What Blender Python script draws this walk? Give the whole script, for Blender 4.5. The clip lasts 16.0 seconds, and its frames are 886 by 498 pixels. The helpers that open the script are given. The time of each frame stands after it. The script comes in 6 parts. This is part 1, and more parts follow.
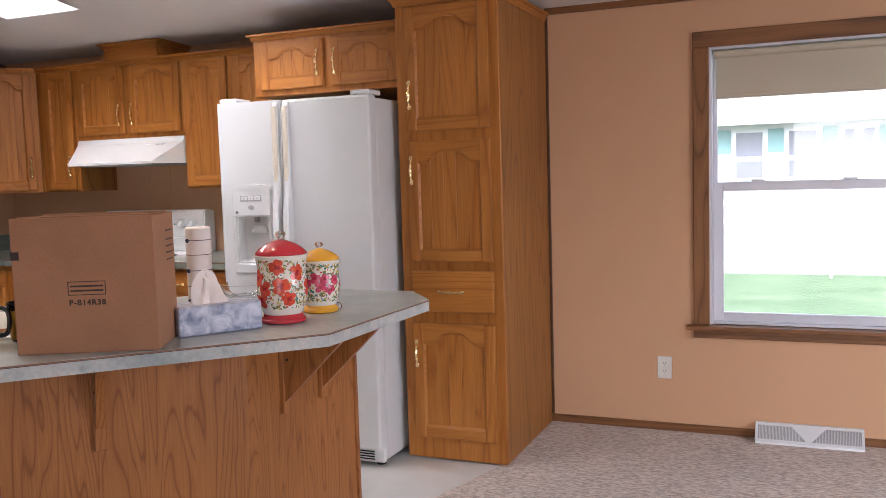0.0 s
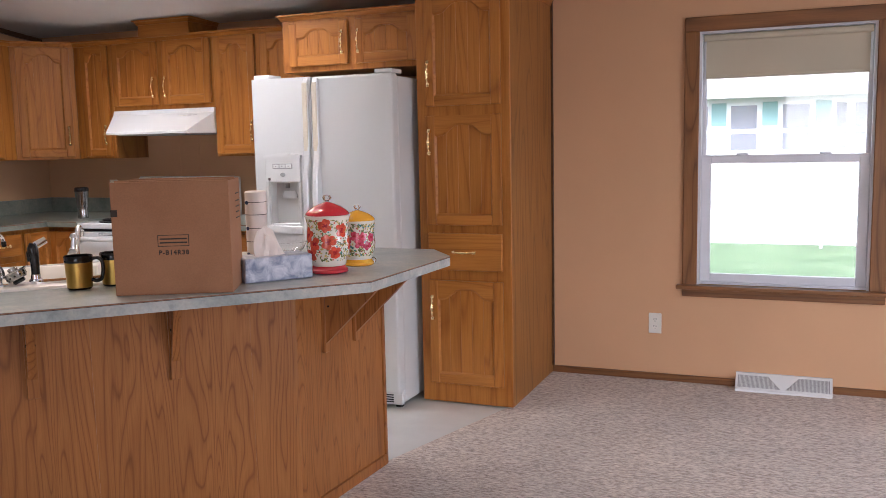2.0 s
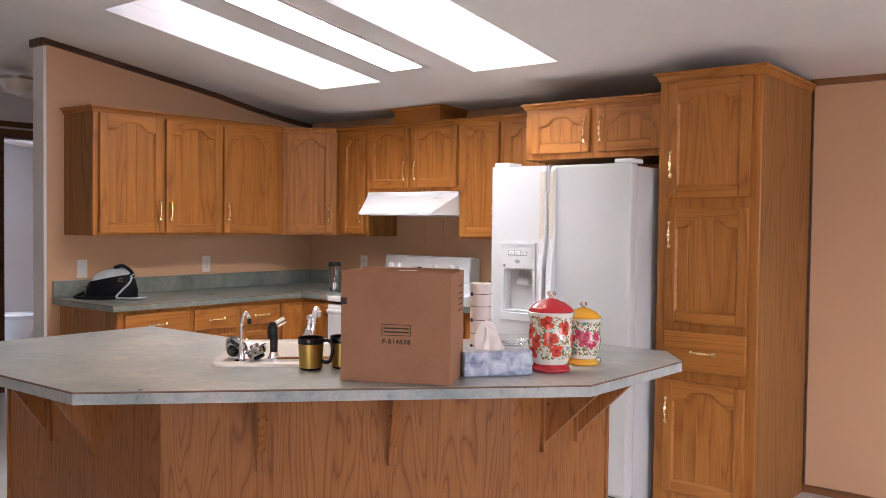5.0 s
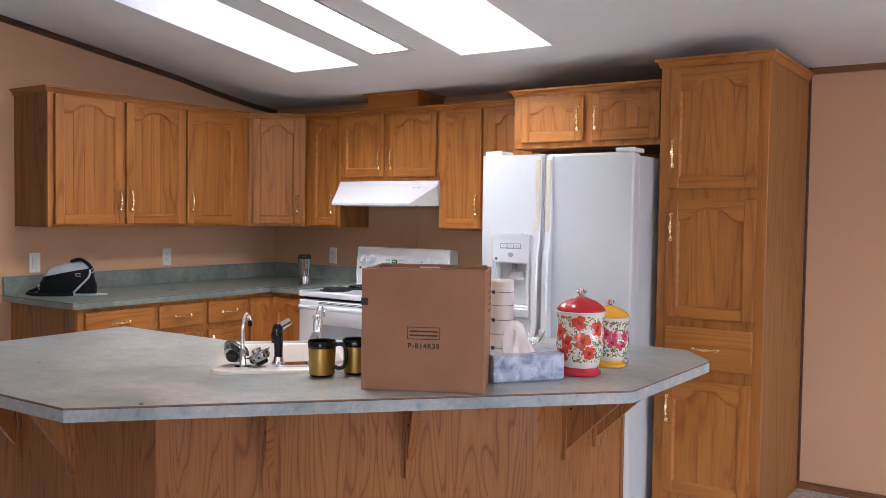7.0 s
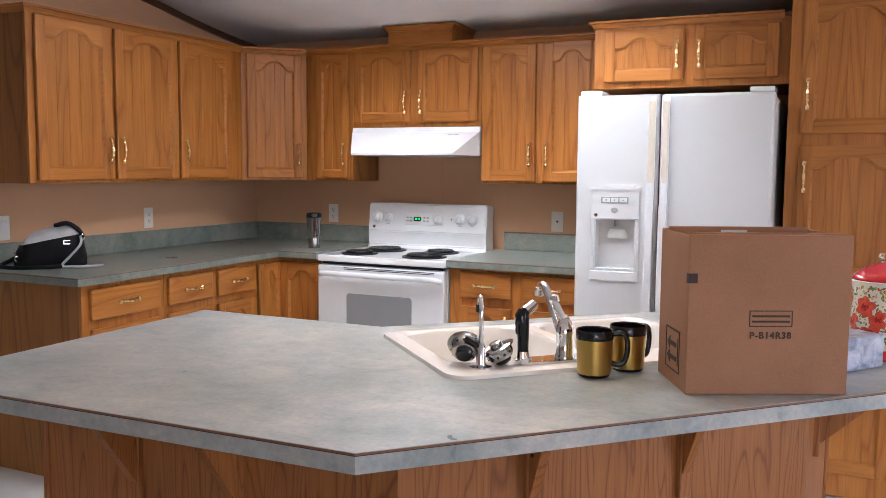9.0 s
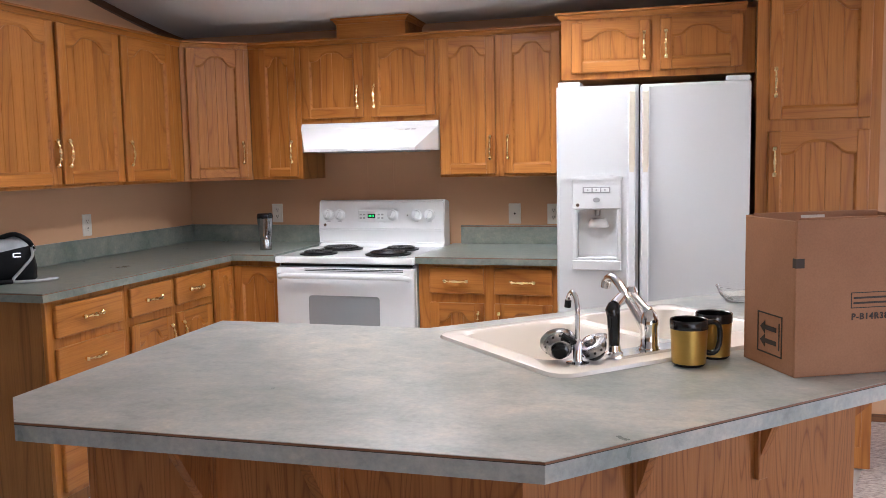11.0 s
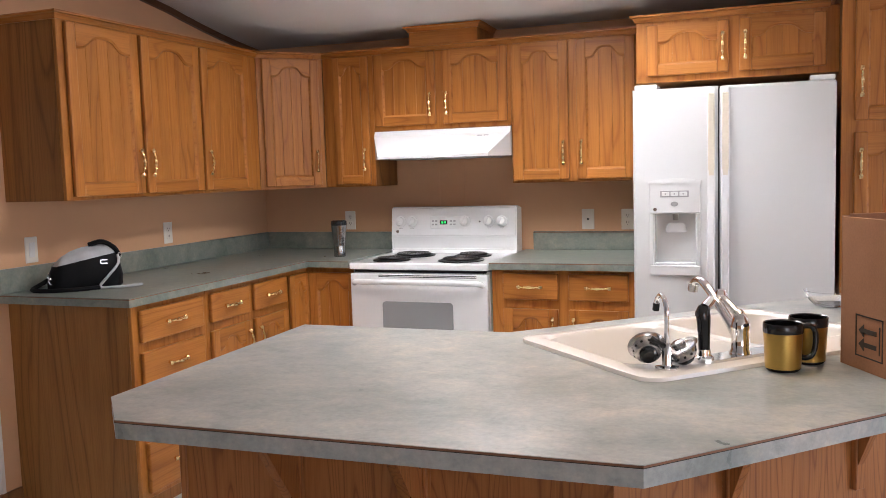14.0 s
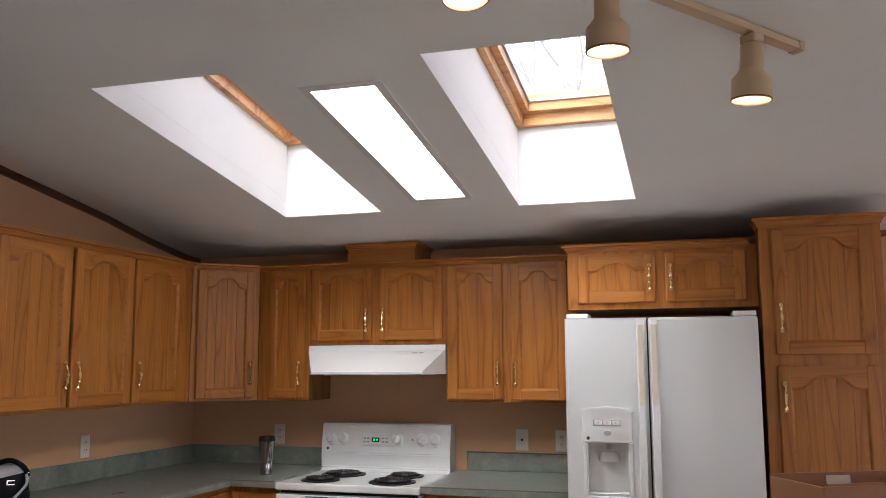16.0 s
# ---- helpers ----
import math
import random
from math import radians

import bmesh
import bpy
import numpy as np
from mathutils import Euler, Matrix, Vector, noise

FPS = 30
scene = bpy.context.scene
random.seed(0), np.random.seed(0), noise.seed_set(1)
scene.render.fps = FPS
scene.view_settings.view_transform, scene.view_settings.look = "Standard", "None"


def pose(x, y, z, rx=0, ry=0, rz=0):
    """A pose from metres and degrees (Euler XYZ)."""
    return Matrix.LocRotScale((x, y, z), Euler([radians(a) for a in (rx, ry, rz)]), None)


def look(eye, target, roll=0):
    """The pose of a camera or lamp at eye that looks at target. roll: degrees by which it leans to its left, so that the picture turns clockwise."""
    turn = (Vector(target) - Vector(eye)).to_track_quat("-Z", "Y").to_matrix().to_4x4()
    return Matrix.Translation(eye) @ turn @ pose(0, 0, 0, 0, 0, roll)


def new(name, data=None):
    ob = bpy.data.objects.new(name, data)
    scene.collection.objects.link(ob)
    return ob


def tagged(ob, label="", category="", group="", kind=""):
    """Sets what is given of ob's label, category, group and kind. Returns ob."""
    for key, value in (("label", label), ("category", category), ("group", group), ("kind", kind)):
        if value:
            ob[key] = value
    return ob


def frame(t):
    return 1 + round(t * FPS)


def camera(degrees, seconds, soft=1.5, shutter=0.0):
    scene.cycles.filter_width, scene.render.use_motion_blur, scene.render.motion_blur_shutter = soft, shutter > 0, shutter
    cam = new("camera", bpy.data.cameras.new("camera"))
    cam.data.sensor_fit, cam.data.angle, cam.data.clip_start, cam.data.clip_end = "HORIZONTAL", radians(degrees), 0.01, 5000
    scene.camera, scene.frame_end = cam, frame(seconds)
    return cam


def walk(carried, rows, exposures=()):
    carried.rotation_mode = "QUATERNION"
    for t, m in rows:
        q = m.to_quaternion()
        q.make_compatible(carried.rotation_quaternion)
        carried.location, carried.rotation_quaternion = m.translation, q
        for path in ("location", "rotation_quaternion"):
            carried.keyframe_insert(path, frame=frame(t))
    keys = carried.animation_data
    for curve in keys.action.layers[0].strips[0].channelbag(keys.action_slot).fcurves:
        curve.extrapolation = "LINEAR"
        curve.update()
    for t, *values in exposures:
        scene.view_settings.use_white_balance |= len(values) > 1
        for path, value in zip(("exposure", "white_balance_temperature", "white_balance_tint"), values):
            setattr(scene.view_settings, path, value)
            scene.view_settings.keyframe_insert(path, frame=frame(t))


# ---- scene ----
cam = camera(54.0, 16.0, soft=0.6)
PATH = [
    (0, (0.162, 0.238, 1.325), (-0.607, 2.077, 1.158), -1.7),
    (0.5, (0.218, 0.065, 1.316), (-0.539, 1.899, 1.066), -1.9),
    (1, (0.244, 0.121, 1.31), (-0.535, 1.948, 1.075), 1.3),
    (1.5, (0.227, -0.039, 1.322), (-0.537, 1.794, 1.083), -1.7),
    (2, (0.245, -0.195, 1.341), (-0.514, 1.64, 1.103), -1.2),
    (2.5, (0.306, -0.278, 1.308), (-0.507, 1.535, 1.077), 1.1),
    (3, (0.336, -0.319, 1.319), (-0.559, 1.454, 1.088), 1.4),
    (3.5, (0.276, -0.235, 1.356), (-0.652, 1.526, 1.16), 0.9),
    (4, (0.209, -0.08, 1.368), (-0.876, 1.594, 1.227), 0.4),
    (4.5, (0.247, -0.07, 1.398), (-0.999, 1.491, 1.308), 0.5),
    (4.7, (0.274, -0.092, 1.405), (-0.983, 1.462, 1.337), 0.6),
    (6.8, (-0.002, -0.046, 1.379), (-1.135, 1.6, 1.3), 1.0),
    (7, (-0.078, -0.065, 1.408), (-1.211, 1.581, 1.324), 0.8),
    (7.5, (-0.368, -0.052, 1.344), (-1.493, 1.599, 1.25), 0.5),
    (8, (-0.735, -0.045, 1.355), (-1.815, 1.635, 1.259), 0.2),
    (8.2, (-0.867, -0.042, 1.386), (-1.894, 1.669, 1.258), 0.4),
    (10.3, (-1.753, -0.131, 1.386), (-2.405, 1.749, 1.186), -1.3),
    (10.5, (-1.783, -0.157, 1.385), (-2.399, 1.735, 1.183), -1.3),
    (11, (-1.792, -0.161, 1.391), (-2.363, 1.745, 1.187), -1.1),
    (11.5, (-1.783, -0.164, 1.394), (-2.321, 1.751, 1.194), -1.0),
    (12, (-1.794, -0.169, 1.39), (-2.311, 1.753, 1.198), -1.1),
    (12.5, (-1.819, -0.18, 1.384), (-2.342, 1.741, 1.199), -1.2),
    (13, (-1.824, -0.18, 1.385), (-2.454, 1.709, 1.204), -1.6),
    (13.5, (-1.835, -0.178, 1.379), (-2.51, 1.697, 1.201), -1.8),
    (14, (-1.839, -0.174, 1.379), (-2.549, 1.687, 1.198), -1.7),
    (14.5, (-1.816, -0.164, 1.382), (-2.531, 1.693, 1.19), -1.5),
    (15, (-1.786, -0.132, 1.453), (-2.434, 1.76, 1.414), -0.8),
    (15.5, (-1.828, -0.173, 1.488), (-2.42, 1.731, 1.649), -0.5),
    (16, (-1.826, -0.172, 1.5), (-2.391, 1.729, 1.762), -0.2),
]
walk(cam, [(t, look(eye, target, roll)) for t, eye, target, roll in PATH],
     [(0.0, 1.29, 6000, 17), (1.2, 1.19, 6000, 17), (3.0, 1.36, 6000, 17), (3.5, 1.47, 6000, 17), (4.0, 1.25, 6000, 17), (4.7, 1.54, 6000, 17), (7.0, 1.43, 5500, 14), (7.5, 1.40, 5580, 14), (8.2, 1.55, 5650, 14),
      (10.5, 1.56, 5700, 14), (14.6, 1.6, 6000, 15), (15.3, 1.14, 6000, 12), (16.0, 0.82, 6000, 12)])
SKY_STRENGTH, FILL_REAR, FILL_SIDE, PANEL_GLOW, TRACK = 0.15, 9.0, 25.0, 12.5, 5.0

# ---- world and light ----
world = bpy.data.worlds.new("world")
scene.world = world
world.use_nodes = True
wn = world.node_tree.nodes
sky = wn.new("ShaderNodeTexSky")
sky.sky_type = "NISHITA"
sky.sun_disc = False
sky.sun_elevation = radians(50)
sky.sun_rotation = radians(200)
sky.air_density, sky.dust_density, sky.ozone_density = 1.0, 3.0, 1.0
wn["Background"].inputs["Strength"].default_value = SKY_STRENGTH
cloud = wn.new("ShaderNodeHueSaturation")      # thin white overcast
cloud.inputs["Saturation"].default_value, cloud.inputs["Value"].default_value = 0.32, 3.5
world.node_tree.links.new(sky.outputs["Color"], cloud.inputs["Color"])
world.node_tree.links.new(cloud.outputs["Color"], wn["Background"].inputs["Color"])

sun_data = bpy.data.lights.new("sun", "SUN")
sun_data.energy, sun_data.angle, sun_data.color = 1.3, radians(25), (1.0, 0.97, 0.93)
sun = new("sun", sun_data)
sun.matrix_world = look((0, -8, 12), (-1.5, 3.0, 0))


def area_lamp(name, place, target, sx, sy, watts, colour):
    data = bpy.data.lights.new(name, "AREA")
    data.shape, data.size, data.size_y, data.energy, data.color = "RECTANGLE", sx, sy, watts, colour
    ob = new(name, data)
    ob.matrix_world = look(place, target)
    return ob


# ---- plan ----
XL, XR, YB, YR = -4.89, 3.0, 4.655, -4.6      # room's inner faces
SLOPE, EAVE, RIDGE = 0.142, 2.162, 0.0         # vaulted ceiling
WALL_END = 2.515                              # free end of the kitchen's side wall
XH = -6.78                                    # hall's far wall


def ceil_z(y, x=-3.0):
    """Vaulted ceiling: straight slope, easing off over the wall cabinets, a little higher along the kitchen's side wall."""
    y = max(y, 2 * RIDGE - y)
    u = max(0.0, y - 3.77)
    z = 2.238 + SLOPE * (3.77 - y) + 0.0634 * u * u
    k = min(1.0, max(0.0, (-3.95 - x) / 0.85))
    return z + 0.058 * k * k * (3 - 2 * k) * min(1.0, max(0.0, (YB - y) / 0.9))


# added fill lamps in unseen openings, assumed behind and right of the walk
area_lamp("rear_fill", (1.2, YR + 0.02, 1.1), (-0.4, 2.0, 1.0), 2.4, 1.9, FILL_REAR, (0.88, 0.94, 1.0))
area_lamp("side_fill", (XR - 0.02, 2.2, 1.28), (-1.0, 2.6, 0.5), 2.2, 1.4, FILL_SIDE, (0.90, 0.95, 1.0))


# ---- materials ----
def mat(name):
    m = bpy.data.materials.new(name)
    m.use_nodes = True
    nt = m.node_tree
    return m, nt, nt.nodes, nt.links, nt.nodes["Principled BSDF"]


def ramp(nodes, stops):
    r = nodes.new("ShaderNodeValToRGB")
    e = r.color_ramp.elements
    while len(e) < len(stops):
        e.new(0.5)
    for k, (p, c) in enumerate(stops):
        e[k].position, e[k].color = p, (*c, 1)
    return r


def coords(nodes, links, scale=(1, 1, 1), shift=True):
    tc = nodes.new("ShaderNodeTexCoord")
    mp = nodes.new("ShaderNodeMapping")
    mp.inputs["Scale"].default_value = scale
    links.new(tc.outputs["Object"], mp.inputs["Vector"])
    if shift:
        oi = nodes.new("ShaderNodeObjectInfo")
        mul = nodes.new("ShaderNodeVectorMath")
        mul.operation = "SCALE"
        mul.inputs["Scale"].default_value = 7.0
        comb = nodes.new("ShaderNodeCombineXYZ")
        for k in range(3):
            links.new(oi.outputs["Random"], comb.inputs[k])
        links.new(comb.outputs[0], mul.inputs[0])
        links.new(mul.outputs[0], mp.inputs["Location"])
    return mp


def noise_node(nodes, links, vec, scale, detail=4.0, rough=0.55, dist=0.0):
    n = nodes.new("ShaderNodeTexNoise")
    n.inputs["Scale"].default_value, n.inputs["Detail"].default_value = scale, detail
    n.inputs["Roughness"].default_value, n.inputs["Distortion"].default_value = rough, dist
    links.new(vec, n.inputs["Vector"])
    return n


def bump(nodes, links, height, bsdf, strength, distance=0.002):
    b = nodes.new("ShaderNodeBump")
    b.inputs["Strength"].default_value, b.inputs["Distance"].default_value = strength, distance
    links.new(height, b.inputs["Height"])
    links.new(b.outputs["Normal"], bsdf.inputs["Normal"])
    return b


def mix_colour(nodes, links, fac, a, b, mode="MIX"):
    m = nodes.new("ShaderNodeMix")
    m.data_type, m.blend_type = "RGBA", mode
    for sock, v in ((m.inputs[0], fac), (m.inputs[6], a), (m.inputs[7], b)):
        if hasattr(v, "links"):
            links.new(v, sock)
        elif isinstance(v, (int, float)):
            sock.default_value = v
        else:
            sock.default_value = (*v, 1)
    return m.outputs[2]


def oak(name, axis, dark, mid, light, rough=0.42, cathedral=1.0, spread=1.0):
    """Stained oak: long cathedral figure, pores and slow tone drift, grain along one axis."""
    m, nt, nodes, links, bsdf = mat(name)
    slow = [5.5 * spread] * 3
    slow[axis] = 0.5 * spread
    fine = [210.0, 210.0, 210.0]
    fine[axis] = 5.0
    a = coords(nodes, links, slow)
    figure = noise_node(nodes, links, a.outputs[0], 1.0, 1.5, 0.45, 0.5)
    mul = nodes.new("ShaderNodeMath")
    mul.operation = "MULTIPLY"
    mul.inputs[1].default_value = 17.0 * cathedral
    links.new(figure.outputs["Fac"], mul.inputs[0])
    fr = nodes.new("ShaderNodeMath")
    fr.operation = "PINGPONG"
    fr.inputs[1].default_value = 1.0
    links.new(mul.outputs[0], fr.inputs[0])
    rings = ramp(nodes, [(0.0, (0, 0, 0)), (0.22, (0.55, 0.55, 0.55)), (1.0, (1, 1, 1))])
    links.new(fr.outputs[0], rings.inputs[0])
    b = coords(nodes, links, fine)
    pores = noise_node(nodes, links, b.outputs[0], 1.0, 3.0, 0.6)
    pr = ramp(nodes, [(0.36, (0, 0, 0)), (0.56, (1, 1, 1))])
    links.new(pores.outputs["Fac"], pr.inputs[0])
    base = ramp(nodes, [(0.0, dark), (0.5, mid), (1.0, light)])
    links.new(rings.outputs["Color"], base.inputs[0])
    d = coords(nodes, links, (1.3, 1.3, 1.3))
    drift = noise_node(nodes, links, d.outputs[0], 1.0, 2.0)
    dr = ramp(nodes, [(0.3, (0.86, 0.84, 0.82)), (0.7, (1.1, 1.1, 1.1))])
    links.new(drift.outputs["Fac"], dr.inputs[0])
    c1 = mix_colour(nodes, links, 1.0, base.outputs["Color"], dr.outputs["Color"], "MULTIPLY")
    pd = ramp(nodes, [(0.0, (0.86, 0.82, 0.76)), (1.0, (1, 1, 1))])
    links.new(pr.outputs["Color"], pd.inputs[0])
    c2 = mix_colour(nodes, links, 1.0, c1, pd.outputs["Color"], "MULTIPLY")
    links.new(c2, bsdf.inputs["Base Color"])
    bsdf.inputs["Roughness"].default_value = rough
    bsdf.inputs["Specular IOR Level"].default_value = 0.3
    bsdf.inputs["Coat Weight"].default_value, bsdf.inputs["Coat Roughness"].default_value = 0.18, 0.3
    bump(nodes, links, pr.outputs["Color"], bsdf, 0.18, 0.001)
    return m


OAK_D, OAK_M, OAK_L = (0.31, 0.106, 0.017), (0.40, 0.149, 0.0255), (0.45, 0.177, 0.033)
oak_v = oak("oak_upright", 2, OAK_D, OAK_M, OAK_L)
oak_x = oak("oak_along_x", 0, OAK_D, OAK_M, OAK_L)
oak_y = oak("oak_along_y", 1, OAK_D, OAK_M, OAK_L)
oak_side = oak("oak_veneer_side", 2, (0.20, 0.080, 0.018), (0.285, 0.118, 0.027), (0.33, 0.140, 0.034), 0.5)
oak_island = oak("oak_island_veneer", 2, (0.205, 0.068, 0.017), (0.305, 0.116, 0.031), (0.35, 0.138, 0.039), 0.42, 2.2, 1.7)
oak_trim = oak("oak_trim", 0, (0.12, 0.05, 0.018), (0.19, 0.08, 0.028), (0.24, 0.105, 0.038), 0.42)
oak_trim_v = oak("oak_trim_upright", 2, (0.15, 0.06, 0.02), (0.23, 0.10, 0.034), (0.28, 0.125, 0.045), 0.42)
dark_trim = oak("dark_crown_trim", 1, (0.05, 0.022, 0.010), (0.085, 0.038, 0.017), (0.11, 0.05, 0.022), 0.45)


def plain(name, colour, rough=0.5, metal=0.0, var=0.06, scale=3.0, bump_s=0.0, bump_scale=60.0, coat=0.0):
    """A painted or moulded surface with slow tone drift and optional fine relief."""
    m, nt, nodes, links, bsdf = mat(name)
    a = coords(nodes, links, (scale, scale, scale))
    n = noise_node(nodes, links, a.outputs[0], 1.0, 5.0)
    lo = tuple(c * (1 - var) for c in colour)
    hi = tuple(min(1.0, c * (1 + var)) for c in colour)
    r = ramp(nodes, [(0.3, lo), (0.7, hi)])
    links.new(n.outputs["Fac"], r.inputs[0])
    links.new(r.outputs["Color"], bsdf.inputs["Base Color"])
    bsdf.inputs["Roughness"].default_value, bsdf.inputs["Metallic"].default_value = rough, metal
    bsdf.inputs["Coat Weight"].default_value = coat
    if bump_s:
        f = noise_node(nodes, links, a.outputs[0], bump_scale / scale, 3.0)
        bump(nodes, links, f.outputs["Fac"], bsdf, bump_s, 0.002)
    return m


def laminate(name, tint):
    """Grey-green slate-look countertop laminate; a tint below 1 paints shade into it."""
    m, nt, nodes, links, bsdf = mat(name)
    a = coords(nodes, links, (1, 1, 1), shift=False)
    big = noise_node(nodes, links, a.outputs[0], 4.0, 10.0, 0.62, 0.4)
    c = ramp(nodes, [(0.34, (0.245, 0.275, 0.27)), (0.46, (0.325, 0.345, 0.34)), (0.56, (0.385, 0.395, 0.385)), (0.66, (0.46, 0.445, 0.415))])
    links.new(big.outputs["Fac"], c.inputs[0])
    b = coords(nodes, links, (17.0, 21.0, 21.0), shift=False)
    streak = noise_node(nodes, links, b.outputs[0], 1.0, 12.0, 0.74, 0.15)
    s = ramp(nodes, [(0.34, (0.76, 0.80, 0.80)), (0.46, (0.95, 0.97, 0.97)), (0.55, (1.03, 1.02, 1.0)), (0.68, (1.26, 1.18, 1.08))])
    links.new(streak.outputs["Fac"], s.inputs[0])
    c1 = mix_colour(nodes, links, 1.0, c.outputs["Color"], s.outputs["Color"], "MULTIPLY")
    f = noise_node(nodes, links, a.outputs[0], 90.0, 3.0)
    fs = ramp(nodes, [(0.3, (0.9, 0.9, 0.9)), (0.7, (1.07, 1.07, 1.07))])
    links.new(f.outputs["Fac"], fs.inputs[0])
    c2 = mix_colour(nodes, links, 1.0, c1, fs.outputs["Color"], "MULTIPLY")
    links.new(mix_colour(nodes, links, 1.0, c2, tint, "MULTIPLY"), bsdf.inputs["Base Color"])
    rr = ramp(nodes, [(0.3, (0.27, 0.27, 0.27)), (0.7, (0.38, 0.38, 0.38))])
    links.new(big.outputs["Fac"], rr.inputs[0])
    links.new(rr.outputs["Color"], bsdf.inputs["Roughness"])
    return m


def carpet_mat():
    m, nt, nodes, links, bsdf = mat("carpet_pile")
    a = coords(nodes, links, (1, 1, 1), shift=False)
    b = coords(nodes, links, (40.0, 95.0, 40.0), shift=False)
    loop = noise_node(nodes, links, b.outputs[0], 1.0, 3.0, 0.7)
    big = noise_node(nodes, links, a.outputs[0], 2.0, 4.0)
    c = ramp(nodes, [(0.34, (0.25, 0.185, 0.145)), (0.5, (0.50, 0.405, 0.335)), (0.66, (0.70, 0.60, 0.51))])
    links.new(loop.outputs["Fac"], c.inputs[0])
    s = ramp(nodes, [(0.3, (0.88, 0.88, 0.88)), (0.7, (1.08, 1.08, 1.08))])
    links.new(big.outputs["Fac"], s.inputs[0])
    links.new(mix_colour(nodes, links, 1.0, c.outputs["Color"], s.outputs["Color"], "MULTIPLY"), bsdf.inputs["Base Color"])
    bsdf.inputs["Roughness"].default_value = 0.95
    bsdf.inputs["Sheen Weight"].default_value = 0.3
    bump(nodes, links, loop.outputs["Fac"], bsdf, 0.9, 0.008)
    return m


def ceiling_mat():
    """Stippled white ceiling paint."""
    m, nt, nodes, links, bsdf = mat("stippled_ceiling_paint")
    a = coords(nodes, links, (1, 1, 1), shift=False)
    n = noise_node(nodes, links, a.outputs[0], 60.0, 4.0, 0.6)
    r = ramp(nodes, [(0.55, (0, 0, 0)), (0.68, (1, 1, 1))])
    links.new(n.outputs["Fac"], r.inputs[0])
    big = noise_node(nodes, links, a.outputs[0], 1.5, 3.0)
    c = ramp(nodes, [(0.3, (0.80, 0.79, 0.77)), (0.7, (0.85, 0.84, 0.82))])
    links.new(big.outputs["Fac"], c.inputs[0])
    links.new(c.outputs["Color"], bsdf.inputs["Base Color"])
    bsdf.inputs["Roughness"].default_value = 0.85
    bump(nodes, links, r.outputs["Color"], bsdf, 0.25, 0.002)
    return m


def emitter(name, colour, strength):
    m, nt, nodes, links, bsdf = mat(name)
    bsdf.inputs["Base Color"].default_value = (*colour, 1)
    bsdf.inputs["Emission Color"].default_value = (*colour, 1)
    bsdf.inputs["Emission Strength"].default_value = strength
    return m


def glass_mat(name, colour=(1, 1, 1), rough=0.0):
    m, nt, nodes, links, bsdf = mat(name)
    bsdf.inputs["Base Color"].default_value = (*colour, 1)
    bsdf.inputs["Transmission Weight"].default_value = 1.0
    bsdf.inputs["Roughness"].default_value = rough
    bsdf.inputs["IOR"].default_value = 1.45
    return m


def cardboard_mat():
    m, nt, nodes, links, bsdf = mat("corrugated_cardboard")
    a = coords(nodes, links, (1, 1, 1), shift=False)
    fibre = noise_node(nodes, links, a.outputs[0], 240.0, 3.0)
    big = noise_node(nodes, links, a.outputs[0], 7.0, 4.0)
    c = ramp(nodes, [(0.3, (0.305, 0.142, 0.070)), (0.7, (0.352, 0.169, 0.086))])
    links.new(big.outputs["Fac"], c.inputs[0])
    s = ramp(nodes, [(0.3, (0.92, 0.92, 0.92)), (0.7, (1.06, 1.06, 1.06))])
    links.new(fibre.outputs["Fac"], s.inputs[0])
    links.new(mix_colour(nodes, links, 1.0, c.outputs["Color"], s.outputs["Color"], "MULTIPLY"), bsdf.inputs["Base Color"])
    bsdf.inputs["Roughness"].default_value = 0.8
    b = coords(nodes, links, (160.0, 160.0, 3.0), shift=False)
    flute = noise_node(nodes, links, b.outputs[0], 1.0, 1.0)
    bump(nodes, links, flute.outputs["Fac"], bsdf, 0.12, 0.001)
    return m


wall_paint = plain("peach_wall_paint", (0.61, 0.358, 0.20), 0.75, 0, 0.03, 1.5, 0.08, 160.0)
hall_paint = plain("pale_grey_hall_paint", (0.62, 0.62, 0.64), 0.75, 0, 0.04, 1.5)
white_paint = plain("white_trim_paint", (0.72, 0.69, 0.66), 0.5, 0, 0.04, 3.0)
ceiling_paint = ceiling_mat()
counter_top = laminate("slate_laminate", (1.0, 1.0, 1.0))
# island laminate again, darkened: shade under the wall cabinets put into the colour
shaded_counter_top = laminate("shaded_slate_laminate", (0.60, 0.63, 0.56))
carpet = carpet_mat()
vinyl = plain("pale_vinyl_floor", (0.68, 0.68, 0.65), 0.22, 0, 0.06, 5.0, 0.05, 30.0)
enamel = plain("white_enamel", (0.77, 0.775, 0.77), 0.22, 0, 0.012, 2.0, 0.0, 60, 0.3)
fridge_skin = plain("white_textured_fridge_skin", (0.67, 0.675, 0.67), 0.33, 0, 0.012, 2.0, 0.12, 420.0)
fridge_grip = plain("ivory_handle_plastic", (0.68, 0.62, 0.50), 0.35, 0, 0.03)
grey_plastic = plain("grey_plastic", (0.36, 0.36, 0.36), 0.4)
black_plastic = plain("black_plastic", (0.010, 0.010, 0.011), 0.2)
black_iron = plain("black_coil", (0.012, 0.011, 0.011), 0.45, 0.4)
chrome = plain("chrome", (0.80, 0.80, 0.81), 0.09, 1.0, 0.02)
steel = plain("brushed_steel", (0.45, 0.44, 0.435), 0.24, 1.0, 0.05)
tumbler_steel = plain("dark_brushed_steel", (0.40, 0.39, 0.38), 0.16, 1.0, 0.05)
brass = plain("polished_brass", (0.92, 0.70, 0.36), 0.16, 1.0, 0.05)
